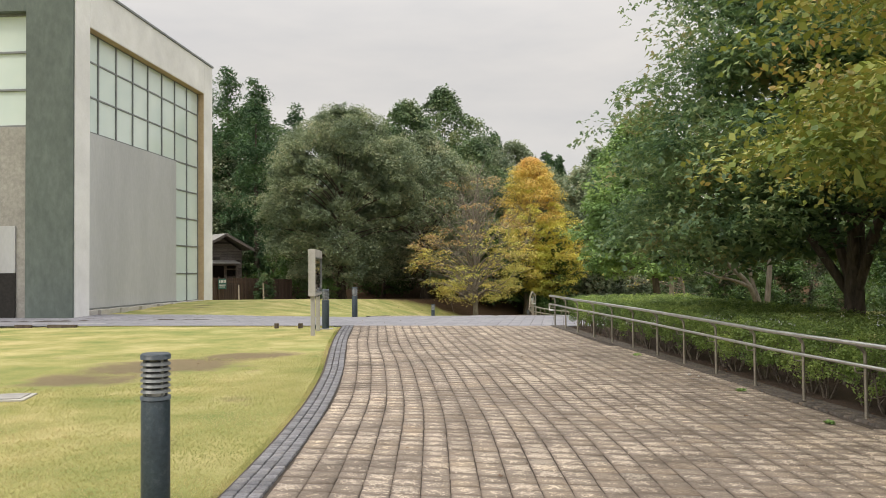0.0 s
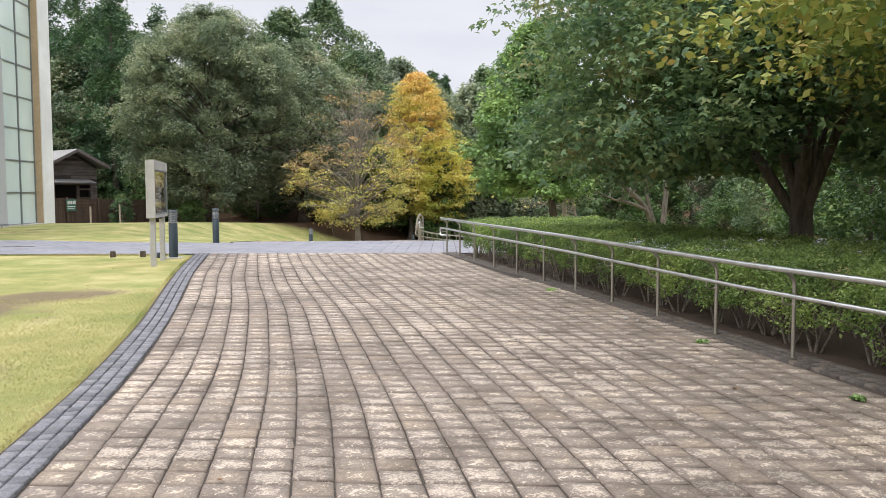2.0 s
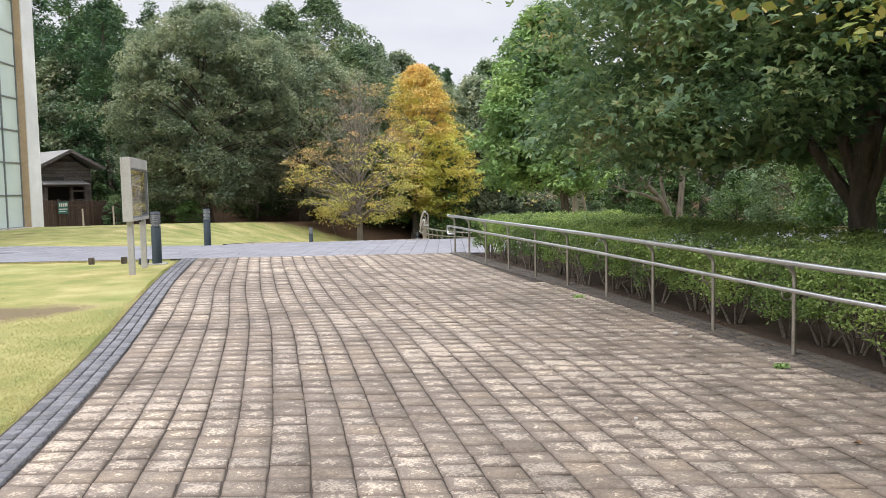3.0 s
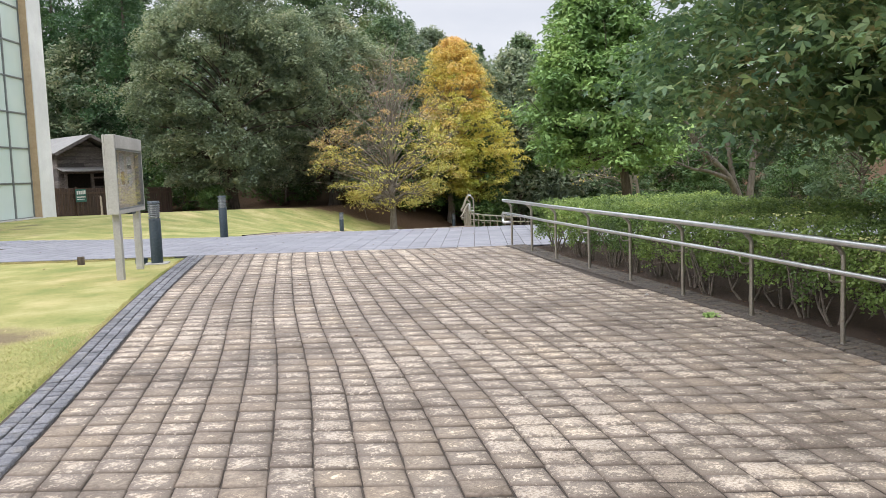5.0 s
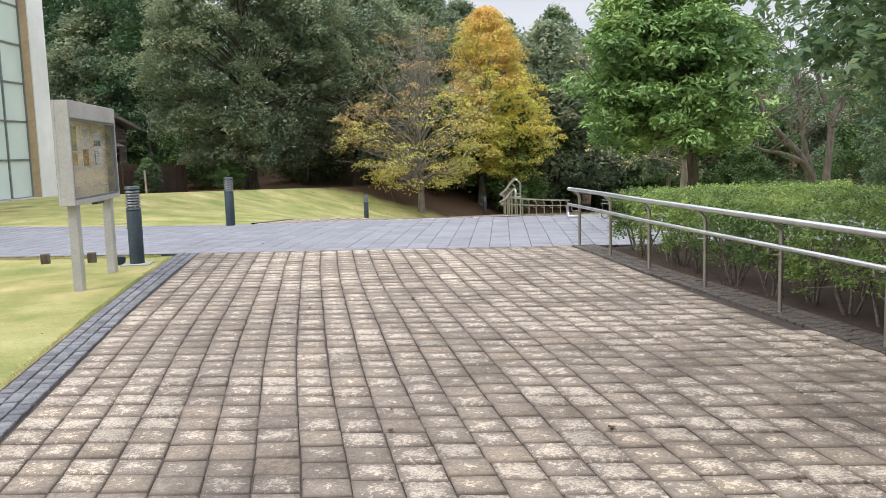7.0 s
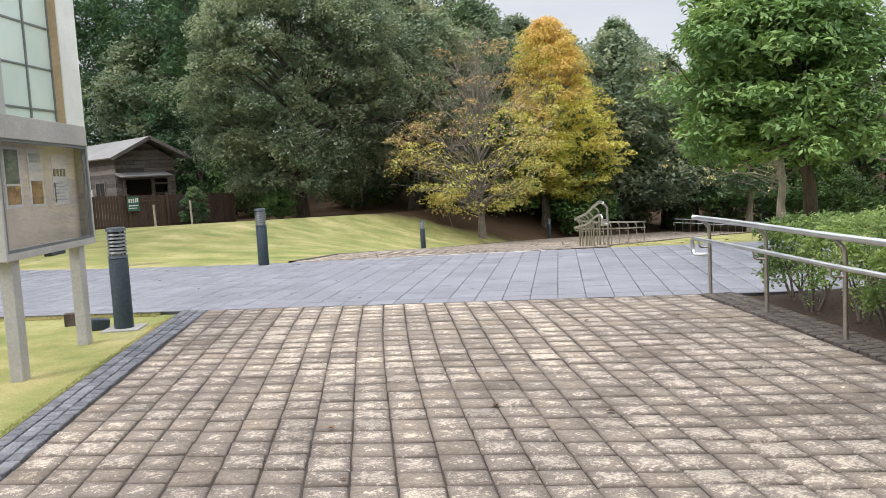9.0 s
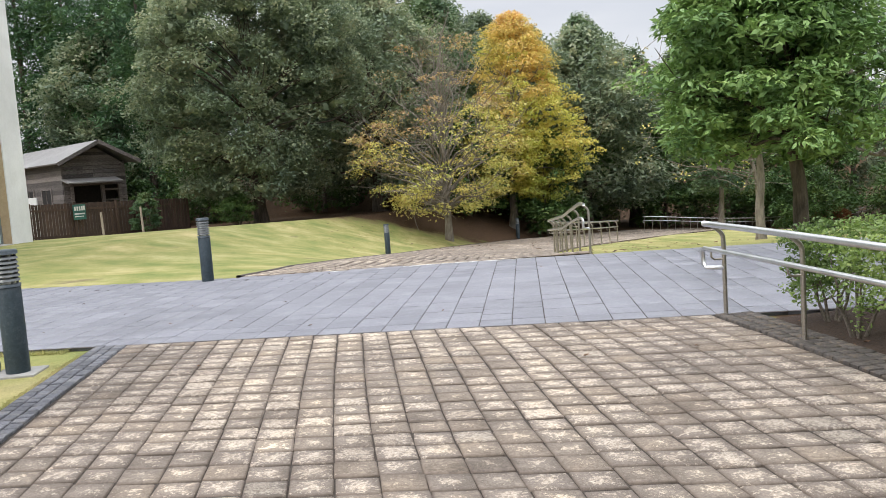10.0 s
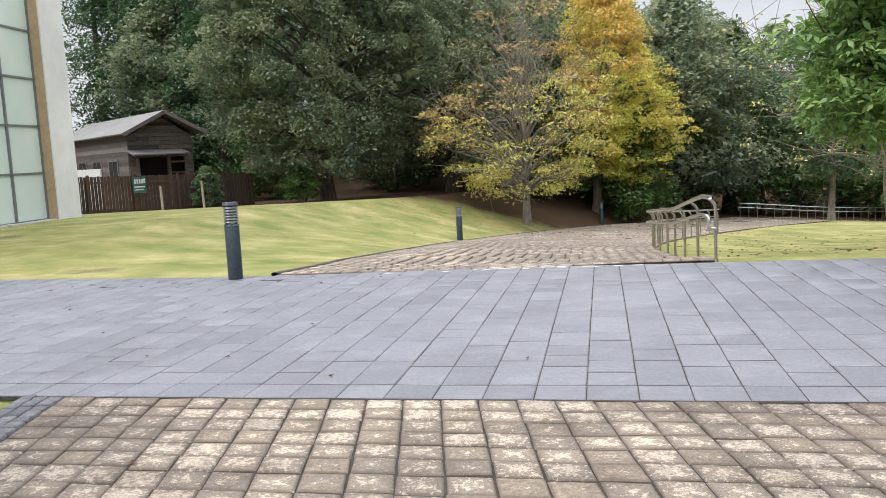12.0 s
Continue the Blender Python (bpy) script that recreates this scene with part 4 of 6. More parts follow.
for x, y, h in ((-8.3, 50.2, 0.95), (-11.0, 48.7, 0.9), (-7.0, 51.4, 1.1)):
    v, f = tube([(0, 0, -0.3), (0, 0, h - 0.02), (0, 0, h)], [0.05, 0.045, 0.03], 10)
    ob = raw("stake", v, f, M_STAKE)
    ob.matrix_basis = pose(x, y, gz(x, y), 1.5, -1, 0)
    tagged(ob, "weathered grey wooden stake standing in the grass", "stake", "wooden stakes")


def shed():
    s = thing("house", (-11.25, 60.3, -0.6), 38.0, "weathered timber storehouse with grey metal roof", "storehouse")
    W, D, H, R = 3.3, 11.0, 3.85, 4.75
    rnd = random.Random(19)
    # gable towards the lawn: local y = 0; ridge along y; each course is made of several lengths of board
    def boards(x0, x1, z0, z1, y):
        n = max(1, int((z1 - z0) / 0.2))
        for k in range(n):
            a = z0 + k * (z1 - z0) / n
            b = z0 + (k + 1) * (z1 - z0) / n
            cuts = [x0] + ([x0 + (x1 - x0) * rnd.uniform(0.3, 0.7)] if x1 - x0 > 1.2 else []) + [x1]
            for c0, c1 in zip(cuts[:-1], cuts[1:]):
                part("board", box(c0 + 0.004, c1 - 0.004, y - 0.03 - 0.012 * rnd.random(), y, a + 0.008, b + rnd.uniform(-0.01, 0)), M_OLDWOOD, s)
    boards(-W / 2, -0.2, 0, 1.2, 0)
    boards(-W / 2, -1.25, 1.2, 2.6, 0)
    boards(1.25, W / 2, 0, 2.6, 0)
    boards(-W / 2, W / 2, 2.6, H - 0.2, 0)
    n = 6
    for k in range(n):
        a, b = H - 0.2 + k * (R - H + 0.15) / n, H - 0.2 + (k + 1) * (R - H + 0.15) / n
        w0, w1 = W / 2 * (1 - k / n), W / 2 * (1 - (k + 1) / n) + 0.01
        bm = bmesh.new()
        fr = [bm.verts.new((x, -0.034 - 0.008 * (k % 2), z)) for x, z in ((-w0, a + 0.008), (w0, a + 0.008), (w1, b), (-w1, b))]
        bk = [bm.verts.new((q.co.x, 0, q.co.z)) for q in fr]
        bm.faces.new(fr)
        bm.faces.new(bk[::-1])
        for q in range(4):
            bm.faces.new((fr[q], bk[q], bk[(q + 1) % 4], fr[(q + 1) % 4]))
        part("board", bm, M_OLDWOOD, s)
    # a flat sheet closes the front; its near-black colour is the painted inner shade
    part("opening", box(-1.25, 1.25, 0.5, 0.55, 0, 2.6), M_DARK, s, "near-black sheet painted as the shade in the open front")
    for x in (-1.25, 0.35, 1.25):
        part("post", box(x - 0.08, x + 0.08, -0.08, 0.08, 0, 2.6), M_OLDWOOD, s)
    for z in (1.2, 1.75, 2.3):
        part("rail", box(0.35, 1.25, -0.05, 0.03, z, z + 0.1), M_OLDWOOD, s)
    part("side_wall", box(-W / 2, -W / 2 + 0.1, 0.02, D, 0, H), M_OLDWOOD, s)
    for k in range(15):
        part("board", box(-W / 2 - 0.03 - 0.008 * (k % 2), -W / 2 - 0.001, 0.03, D, 0.02 + k * 0.245, 0.255 + k * 0.245), M_OLDWOOD, s)
    for y0 in (1.6, 4.2, 6.8):
        # plate laid on the wall, shade of the room put into its colour
        wd = part("window", box(-W / 2 - 0.06, -W / 2 - 0.04, y0, y0 + 1.3, 1.6, 2.5), M_DARK, s, "side window plate painted near-black as the shade inside")
        for a in ((y0 - 0.08, y0, 1.52, 2.58), (y0 + 1.3, y0 + 1.38, 1.52, 2.58), (y0, y0 + 1.3, 1.52, 1.6), (y0, y0 + 1.3, 2.5, 2.58), (y0 + 0.62, y0 + 0.68, 1.6, 2.5)):
            part("frame", box(-W / 2 - 0.09, -W / 2 - 0.04, *a), M_OLDWOOD, wd)
    part("side_wall", box(W / 2 - 0.1, W / 2, 0.02, D, 0, H), M_OLDWOOD, s)
    part("back_wall", box(-W / 2 + 0.1, W / 2 - 0.1, D - 0.1, D, 0, H), M_OLDWOOD, s)
    ang = math.degrees(math.atan2(R - H + 0.25, W / 2 + 0.6))
    ln = math.hypot(W / 2 + 0.5, R - H + 0.25)
    for sd in (-1, 1):
        ob = part("roof_slope", box(0, ln, -0.9, D + 0.5, 0, 0.07), M_ROOF, s, "weathered grey metal roof slope")
        ob.matrix_basis = pose(0, 0, R + 0.1) @ (pose(0, 0, 0, 0, ang, 0) if sd > 0 else pose(0, 0, 0, 0, -ang, 0) @ pose(0, 0, 0, 0, 0, 0) @ Matrix.Diagonal((-1, 1, 1, 1)))
        ob = part("barge_board", box(0, ln, -0.96, -0.9, -0.1, 0.075), M_OLDWOOD, s)
        ob.matrix_basis = pose(0, 0, R + 0.1) @ (pose(0, 0, 0, 0, ang, 0) if sd > 0 else pose(0, 0, 0, 0, -ang, 0) @ Matrix.Diagonal((-1, 1, 1, 1)))
    ob = part("canopy", box(-1.75, 1.1, -1.0, 0, 0, 0.07), M_ROOF, s, "lean-to canopy over the opening")
    ob.matrix_basis = pose(0, 0, 2.95, 14, 0, 0)


shed()
ob = part("white_panel", box(-1.2, 1.2, -0.05, 0.05, 0, 1.15, 0.01), M_WHITEWALL)
ob.matrix_basis = pose(-13.6, 56.5, gz(-13.6, 56.5), 0, 0, -12) @ Matrix.Diagonal((0.6, 1, 1.75, 1))
tagged(ob, "plain white panel standing behind the fence", "panel")

# inspection lid in the turf
lid = thing("inspection_lid", (-5.0, 11.3, gz(-5.0, 11.3)), 6, "weathered concrete inspection lid set in the turf", "inspection lid")
part("frame", box(-0.4, 0.4, -0.3, 0.3, -0.05, 0.02, 0.008), M_CONCRETE, lid)
part("cover", box(-0.34, 0.34, -0.24, 0.24, 0.021, 0.034, 0.005), M_BARECONC, lid, "grey cover slab")
# short kerb stones at the head of the lawn and the white line before the hall
for x, y, w in ((-10.4, 24.35, 0.5), (-9.2, 24.1, 0.9), (-11.6, 24.6, 0.7)):
    ob = part("edging_stone", box(-w / 2, w / 2, -0.06, 0.06, -0.1, 0.075, 0.012), M_BARK)
    ob.matrix_basis = pose(x, y + 0.75, gz(x, y + 0.75), 0, 0, -TILE_ANGLE)
    tagged(ob, "dark weathered edging stone beside the cross path", "edging stone", "edging stones")


# ---------------------------------------------------------------- trees
def leaves(centres, sizes, per, leaf, rng, flat=0.5, up=0.8, width=0.5, dome=0.7, blades=1, coarse=False):
    """Leaf blades round clump centres, most of them on the upper shell of each clump: numpy vertices and faces.
    blades: 3 gives palmate leaves; coarse: one triangle a leaf."""
    n = len(centres) * per
    c = np.repeat(np.asarray(centres), per, axis=0)
    s = np.repeat(np.asarray(sizes), per)[:, None]
    d = rng.normal(size=(n, 3))
    d /= np.linalg.norm(d, axis=1)[:, None]
    on = rng.random((n, 1)) < dome
    d[:, 2] = np.where(on[:, 0], np.abs(d[:, 2]) * 1.15 - 0.22, d[:, 2])
    rad = np.where(on, 0.72 + 0.34 * rng.random((n, 1)), rng.random((n, 1)) ** 0.5)
    off = d * rad * s
    off[:, 2] *= flat
    p = c + off
    ax = rng.normal(size=(n, 3)) * 0.75 + d * 0.7 * on
    ax[:, 2] = ax[:, 2] * 0.5 - 0.38
    ax /= np.linalg.norm(ax, axis=1)[:, None]
    nrm = rng.normal(size=(n, 3)) * 0.8 + np.array([0, 0, up * 1.9]) + d * on * 0.9
    side = np.cross(ax, nrm)
    side /= np.linalg.norm(side, axis=1)[:, None] + 1e-9
    nn = np.cross(side, ax)
    ll = leaf * (0.65 + 0.7 * rng.random((n, 1)))
    a = p - ax * ll * 0.5
    if coarse:
        v = np.stack([a + side * ll * width * 0.45, a - side * ll * width * 0.45, p + ax * ll * 0.6], 1).reshape(-1, 3)
        return v, np.arange(n * 3).reshape(n, 3)
    out = []
    for turn, ln in ((0.0, 1.0),) if blades == 1 else ((0.0, 1.0), (0.95, 0.78), (-0.95, 0.78)):
        ax2 = ax * math.cos(turn) + side * math.sin(turn)
        sd2 = side * math.cos(turn) - ax * math.sin(turn)
        mid = a + ax2 * ll * ln * 0.5
        out.append(np.stack([a, mid + sd2 * ll * width * 0.5 + nn * ll * 0.1, a + ax2 * ll * ln, mid - sd2 * ll * width * 0.5 + nn * ll * 0.1], 1))
    v = np.concatenate(out, 0).reshape(-1, 3)
    return v, np.arange(len(v)).reshape(-1, 4)


def crown_points(n, height, base, radius, shape, rng, lobes=0.22, inner=0.45):
    """Clump centres in an uneven crown."""
    ph = rng.random(6) * 6.28
    out = []
    while len(out) < n:
        f = rng.random()
        if shape == "round":
            r = max(0.08, (1 - abs(2 * (f - 0.42)) ** 2.3 * (0.55 if f < 0.42 else 0.62))) * (1.0 if f < 0.75 else max(0.1, 1 - (f - 0.75) * 2.6))
        elif shape == "cone":
            r = max(0.06, (1 - f) ** 0.75) * min(1, 0.55 + f * 3)
        elif shape == "cone2":
            r = max(0.05, min(1, 0.62 + f * 1.5) * (1 - max(0, f - 0.25) / 0.75) ** 0.52)
        elif shape == "maple":
            r = min(1.0, 0.88 + f) if f < 0.3 else max(0.12, 1 - ((f - 0.3) / 0.7) ** 1.35 * 0.9)
        elif shape == "broad":
            r = min(1.0, 0.6 + 0.95 * f) if f < 0.45 else max(0.12, 1 - ((f - 0.45) / 0.55) ** 2.6) ** 0.6
        elif shape == "egg":
            r = math.sin(math.pi * min(1, 0.12 + 0.86 * f ** 0.8)) ** 0.75
        else:
            r = 0.35 + 0.65 * f if f < 0.7 else 1.0 - (f - 0.7) * 1.2
        a = rng.random() * 6.283
        lob = 1 + lobes * (math.sin(2 * a + ph[0] + 3 * f) * 0.5 + math.sin(3 * a + ph[1] - 5 * f) * 0.5 + math.sin(5 * a + ph[2] + 9 * f) * 0.4)
        rr = radius * r * lob * (inner + (1 - inner) * rng.random() ** 0.5)
        out.append((rr * math.cos(a), rr * math.sin(a), base + (height - base) * f))
    return np.array(out)


def tree(name, x, y, height, base, radius, trunk, leafmat, bark, clumps, per, leaf, label, seed, shape="round", size=None, lean=(0, 0), limbs=14, category="tree", group="", lobes=0.22, stems=1, inner=0.45, fork=None, flat=0.48, z=None, bare=0, crown_off=(0, 0), thin_top=0.0, topmat=None, turn_at=0.5, width=0.5, blades=1, coarse=False, core=0, core_leaf=0.26, limb_min=0.0, core_in=0.78, vase=0, skirt=0):
    rng = np.random.default_rng(seed)
    t = thing(name, (x, y, (gz(x, y) if z is None else z) - 0.05), 0, label, category, group)
    cp = crown_points(clumps, height, base, radius, shape, rng, lobes, inner)
    cp[:, 0] += lean[0] * cp[:, 2] / height + crown_off[0]
    cp[:, 1] += lean[1] * cp[:, 2] / height + crown_off[1]
    if vase:
        cp = cp[(np.hypot(cp[:, 0], cp[:, 1]) > radius * 0.5) | (cp[:, 2] > base + 1.9)]
    if skirt:
        sa, sr = rng.random(skirt) * 6.283, radius * (0.62 + 0.38 * rng.random(skirt) ** 0.6)
        low = np.stack([sr * np.cos(sa) + crown_off[0], sr * np.sin(sa) + crown_off[1], base + 0.2 + 1.9 * rng.random(skirt) ** 1.2], 1)
        cp = np.concatenate([cp, low])
    fork = fork or base + (height - base) * 0.25
    for s in range(stems):
        a0 = s * 6.283 / stems + 0.6
        sp = (0.0 if stems == 1 else trunk * 1.1)
        spread = 0 if stems == 1 else 0.16
        line, rad = [], []
        n = 9
        top = height * (0.86 if shape in ("cone", "egg") else 0.7)
        for k in range(n):
            fz = k / (n - 1)
            wob = 0.05 * height * 0.25 * fz
            line.append((sp * math.cos(a0) * (1 + spread * fz * 14) + lean[0] * fz * top / height + wob * math.sin(k * 1.7 + seed) + crown_off[0] * fz * 0.5, sp * math.sin(a0) * (1 + spread * fz * 14) + lean[1] * fz * top / height + wob * math.cos(k * 2.1 + seed) + crown_off[1] * fz * 0.5, -0.15 + (top + 0.15) * fz))
            rad.append(trunk * ((1.35 if k == 0 else 1.0) * (1 - fz) ** 0.8 + 0.06) / (1 if stems == 1 else 1.3))
        v, f = tube(bend(line, 3), list(np.interp(np.linspace(0, n - 1, (n - 1) * 3 + 1), range(n), rad)), 12)
        tr = raw("trunk", v, f, bark, t, smooth=True)
        pieces = []
        high = np.flatnonzero(cp[:, 2] > limb_min)
        idx = rng.choice(high, min(limbs, len(high)), replace=False)
        for i in idx:
            if stems > 1 and rng.random() > 1.2 / stems:
                continue
            e = cp[i]
            hz = max(base * 0.8, min(top * 0.92, fork + (e[2] - fork) * 0.55 - 0.25 * math.hypot(e[0], e[1])))
            k = np.interp(hz, [q[2] for q in line], range(n))
            p0 = np.array([np.interp(k, range(n), [q[j] for q in line]) for j in range(3)])
            r0 = float(np.interp(k, range(n), rad)) * 0.42
            m1 = p0 * 0.62 + e * 0.38 + np.array([rng.normal() * 0.12, rng.normal() * 0.12, 0.05 * height * 0.5])
            m2 = p0 * 0.28 + e * 0.72 + rng.normal(size=3) * 0.15
            if len(pieces) < vase:
                p0 = np.array([np.interp(fork * 0.8 + 0.05 * len(pieces), [q[2] for q in line], [q[j] for q in line]) for j in range(3)])
                r0 = trunk * 0.5
                m1 = p0 + (e - p0) * np.array([0.3, 0.3, 0.36])
                m2 = p0 + (e - p0) * np.array([0.62, 0.62, 0.72])
            pts = bend([p0, m1, m2, e], 3)
            own = [tube(pts, list(np.linspace(r0, max(0.008, r0 * 0.14), len(pts))), 6, False)]
            if bare:
                for q in range(bare):
                    s0 = np.array(pts[rng.integers(3, len(pts))])
                    e2 = s0 + rng.normal(size=3) * np.array([0.75, 0.75, 0.55]) + np.array([0, 0, 0.45])
                    own.append(tube([s0, (s0 + e2) / 2 + rng.normal(size=3) * 0.08, e2], [r0 * 0.16 + 0.009, r0 * 0.1 + 0.007, 0.006], 4, False))
            pieces.append(join(own))
        if pieces and group:
            v, f = join(pieces)
            raw("branchwork", v, f, bark, t, smooth=True)
        for v, f in (pieces if not group else ()):
            raw("limb", v, f, bark, t, smooth=True)
    if thin_top:
        fr = (cp[:, 2] - base) / (height - base)
        cp = cp[rng.random(len(cp)) > thin_top * np.clip((fr - 0.3) * 2.4, 0, 1)]
    sizes = (size or radius * 0.22) * (0.6 + 0.8 * rng.random(len(cp)))
    if topmat:
        fr = (cp[:, 2] - base) / (height - base) + rng.normal(size=len(cp)) * 0.14 - 0.05 * cp[:, 0] / radius * 3
        v, f = leaves(cp[fr >= turn_at], sizes[fr >= turn_at], per, leaf, rng, flat)
        raw("upper_crown", v, f, topmat, t, "leaves turned orange and tan")
        cp, sizes = cp[fr < turn_at], sizes[fr < turn_at]
    v, f = leaves(cp, sizes, per, leaf, rng, flat, width=width, blades=blades, coarse=coarse)
    raw("crown", v, f, leafmat, t)
    if core:
        ci = cp[rng.integers(0, len(cp), core)] * np.array([core_in, core_in, 1.0]) + rng.normal(size=(core, 3)) * np.array([0.3, 0.3, 0.12])
        v, f = leaves(ci, np.full(core, 0.3), 6, core_leaf, rng, 0.4, width=0.7, dome=0.0)
        raw("inner_crown", v, f, leafmat, t)
    return t


def conifer(name, x, y, height, base, radius, trunk, leafmat, label, seed, group="", per=52, leaf=0.28):
    """Whorls of drooping boughs on a straight pole."""
    rng = np.random.default_rng(seed)
    t = thing(name, (x, y, gz(x, y) - 0.05), 0, label, "tree", group)
    v, f = tube([(0, 0, -0.2), (0.05, 0, height * 0.5), (0, 0.05, height)], [trunk, trunk * 0.6, 0.03], 8)
    raw("trunk", v, f, M_BARK, t, smooth=True)
    cs, ss = [], []
    zz = base
    while zz < height * 0.985:
        fr = (zz - base) / (height - base)
        r = radius * (1 - fr) ** 0.7 * (0.75 + 0.5 * rng.random()) + 0.15
        k = 6 if fr < 0.7 else 4
        a0 = rng.random() * 6.28
        for q in range(k):
            a = a0 + q * 6.283 / k + rng.normal() * 0.25
            rr = r * (0.65 + 0.45 * rng.random())
            for w in np.linspace(0.35, 1, 3):
                cs.append((rr * w * math.cos(a), rr * w * math.sin(a), zz - 0.22 * rr * w + rng.normal() * 0.45))
                ss.append(0.25 * radius * (0.6 + 0.7 * rng.random()) * (1.15 - 0.4 * fr))
        zz += (height - base) / 15 * (0.8 + 0.4 * rng.random())
    v, f = leaves(np.array(cs), np.array(ss), per, leaf, rng, 0.75, 0.5, 0.4, 0.35, coarse=True)
    raw("crown", v, f, leafmat, t)
    return t


def forked_tree(x, y, stems, leafmat, bark, label, seed, clumps=40, per=40, leaf=0.12, twigs=7):
    """A tree of several leaning stems, each a list of (x, y, z, radius), with bare twigs and thin foliage."""
    rng = np.random.default_rng(seed)
    t = thing("tree", (x, y, gz(x, y) - 0.05), 0, label, "tree")
    tips = []
    for st in stems:
        line = bend([q[:3] for q in st], 4)
        rad = list(np.interp(np.linspace(0, len(st) - 1, len(line)), range(len(st)), [q[3] for q in st]))
        v, f = tube(line, rad, 10)
        raw("trunk", v, f, bark, t, smooth=True)
        own = []
        for q in range(twigs):
            k = rng.integers(len(line) // 2, len(line))
            p0 = np.array(line[k])
            e = p0 + rng.normal(size=3) * np.array([0.8, 0.6, 0.4]) + np.array([0, 0, 0.5])
            m = (p0 + e) / 2 + rng.normal(size=3) * 0.12
            own.append(tube(bend([p0, m, e], 3), list(np.linspace(min(rad[k] * 0.5, 0.04), 0.008, 7)), 5, False))
            tips.append(e)
            for w in range(3):
                e2 = e + rng.normal(size=3) * 0.35 + np.array([0, 0, 0.15])
                own.append(tube([m, (m + e2) / 2 + rng.normal(size=3) * 0.06, e2], [0.014, 0.01, 0.005], 4, False))
                tips.append(e2)
        v, f = join(own)
        raw("branchwork", v, f, bark, t, smooth=True)
    tips = np.array(tips)
    cp = tips[rng.integers(0, len(tips), clumps)] + rng.normal(size=(clumps, 3)) * 0.25
    v, f = leaves(cp, 0.45 * (0.6 + 0.8 * rng.random(clumps)), per, leaf, rng, 0.5)
    raw("crown", v, f, leafmat, t)
    return t


# the great maple behind the hedge, and the yellowing one before it
tree("tree", 8.7, 14.28, 9.6, 1.7, 3.95, 0.19, LEAF_T1, M_BARK, 320, 190, 0.098, "large spreading green maple with dark trunk behind the hedge", 3, shape="maple", size=0.9, limbs=26, fork=1.3, inner=0.45, lobes=0.1, crown_off=(-0.15, 0.2), flat=0.55, width=0.4, blades=3, core=3200, core_leaf=0.2, core_in=0.66, limb_min=4.0, vase=7, skirt=100)
tree("tree", 9.0, 6.4, 9.6, 2.5, 5.2, 0.22, LEAF_T2, M_BARK, 320, 240, 0.1, "maple turning yellow-green and orange beside the hedge", 8, shape="maple", size=0.8, limbs=26, limb_min=4.0, core_in=0.75, skirt=60, inner=0.4, lobes=0.14, width=0.62, core=1500)
# bright broad-leaved tree and its thin neighbours on the right-hand lawn
tree("tree", 10.72, 30.61, 7.6, 1.9, 2.15, 0.16, LEAF_T3, M_BARK, 250, 210, 0.175, "bright green broad-leaved tree with drooping leaves on the lawn", 5, shape="maple", size=0.62, limbs=30, inner=0.35, crown_off=(-0.7, 0), bare=2, width=0.36, core=1500, core_leaf=0.16, flat=0.55)
tree("tree", 14.2, 38.8, 8.2, 3.0, 1.7, 0.15, LEAF_T3, M_BARKPALE, 110, 120, 0.2, "slim tree with pale straight trunk on the lawn", 15, size=0.6, limbs=20, group="slim lawn trees", bare=3, width=0.4)
tree("tree", 20.9, 55.3, 8.0, 2.0, 1.9, 0.16, LEAF_WOOD, M_BARKPALE, 120, 90, 0.22, "slim tree with pale straight trunk on the lawn", 16, size=0.6, limbs=20, group="slim lawn trees")
forked_tree(16.7, 34.35, [
    [(0.0, 0.0, -0.15, 0.17), (-0.12, 0, 0.5, 0.13), (-0.75, -0.2, 1.85, 0.105), (-1.9, -0.4, 2.9, 0.1), (-2.5, -0.4, 3.9, 0.06), (-2.8, -0.3, 4.8, 0.03)],
    [(0.03, 0.1, -0.15, 0.12), (-0.1, 0.1, 0.9, 0.095), (-0.5, 0.1, 2.2, 0.08), (-0.7, 0.2, 3.9, 0.07), (-0.95, 0.3, 5.2, 0.04)],
    [(0.12, 0.0, -0.15, 0.16), (0.15, 0, 1.0, 0.125), (0.25, 0, 2.1, 0.11), (0.32, 0.1, 3.1, 0.11), (-0.1, 0.1, 4.3, 0.07), (-0.3, 0.1, 5.6, 0.04)],
    [(0.32, 0.1, 3.0, 0.1), (0.7, 0.1, 3.6, 0.08), (1.1, 0.1, 4.6, 0.05), (1.3, 0.2, 5.6, 0.025)],
    [(-0.75, -0.2, 1.8, 0.09), (-1.7, -0.5, 2.1, 0.06), (-2.3, -0.6, 2.2, 0.045), (-3.0, -0.6, 2.5, 0.02)],
], LEAF_WOOD, M_BARKGREY, "old leaning tree with forked pale trunks and sparse leaves", 21)
tree("tree", 17.1, 43.9, 10.0, 1.8, 3.2, 0.09, LEAF_BROWNY, M_BARKPALE, 70, 8, 0.14, "nearly bare grey tree with fine twigs", 22, size=0.6, limbs=40, bare=8, inner=0.3, crown_off=(-2.0, 0))
# autumn pair on the slope
tree("tree", 6.35, 53.0, 9.9, 1.4, 3.9, 0.17, LEAF_BROWNY, M_BARKPALE, 380, 72, 0.13, "half-bare autumn tree with thin olive-yellow leaves", 31, shape="egg", size=0.6, limbs=70, bare=8, inner=0.55, thin_top=0.92, topmat=LEAF_TAN, turn_at=0.45, fork=1.6)
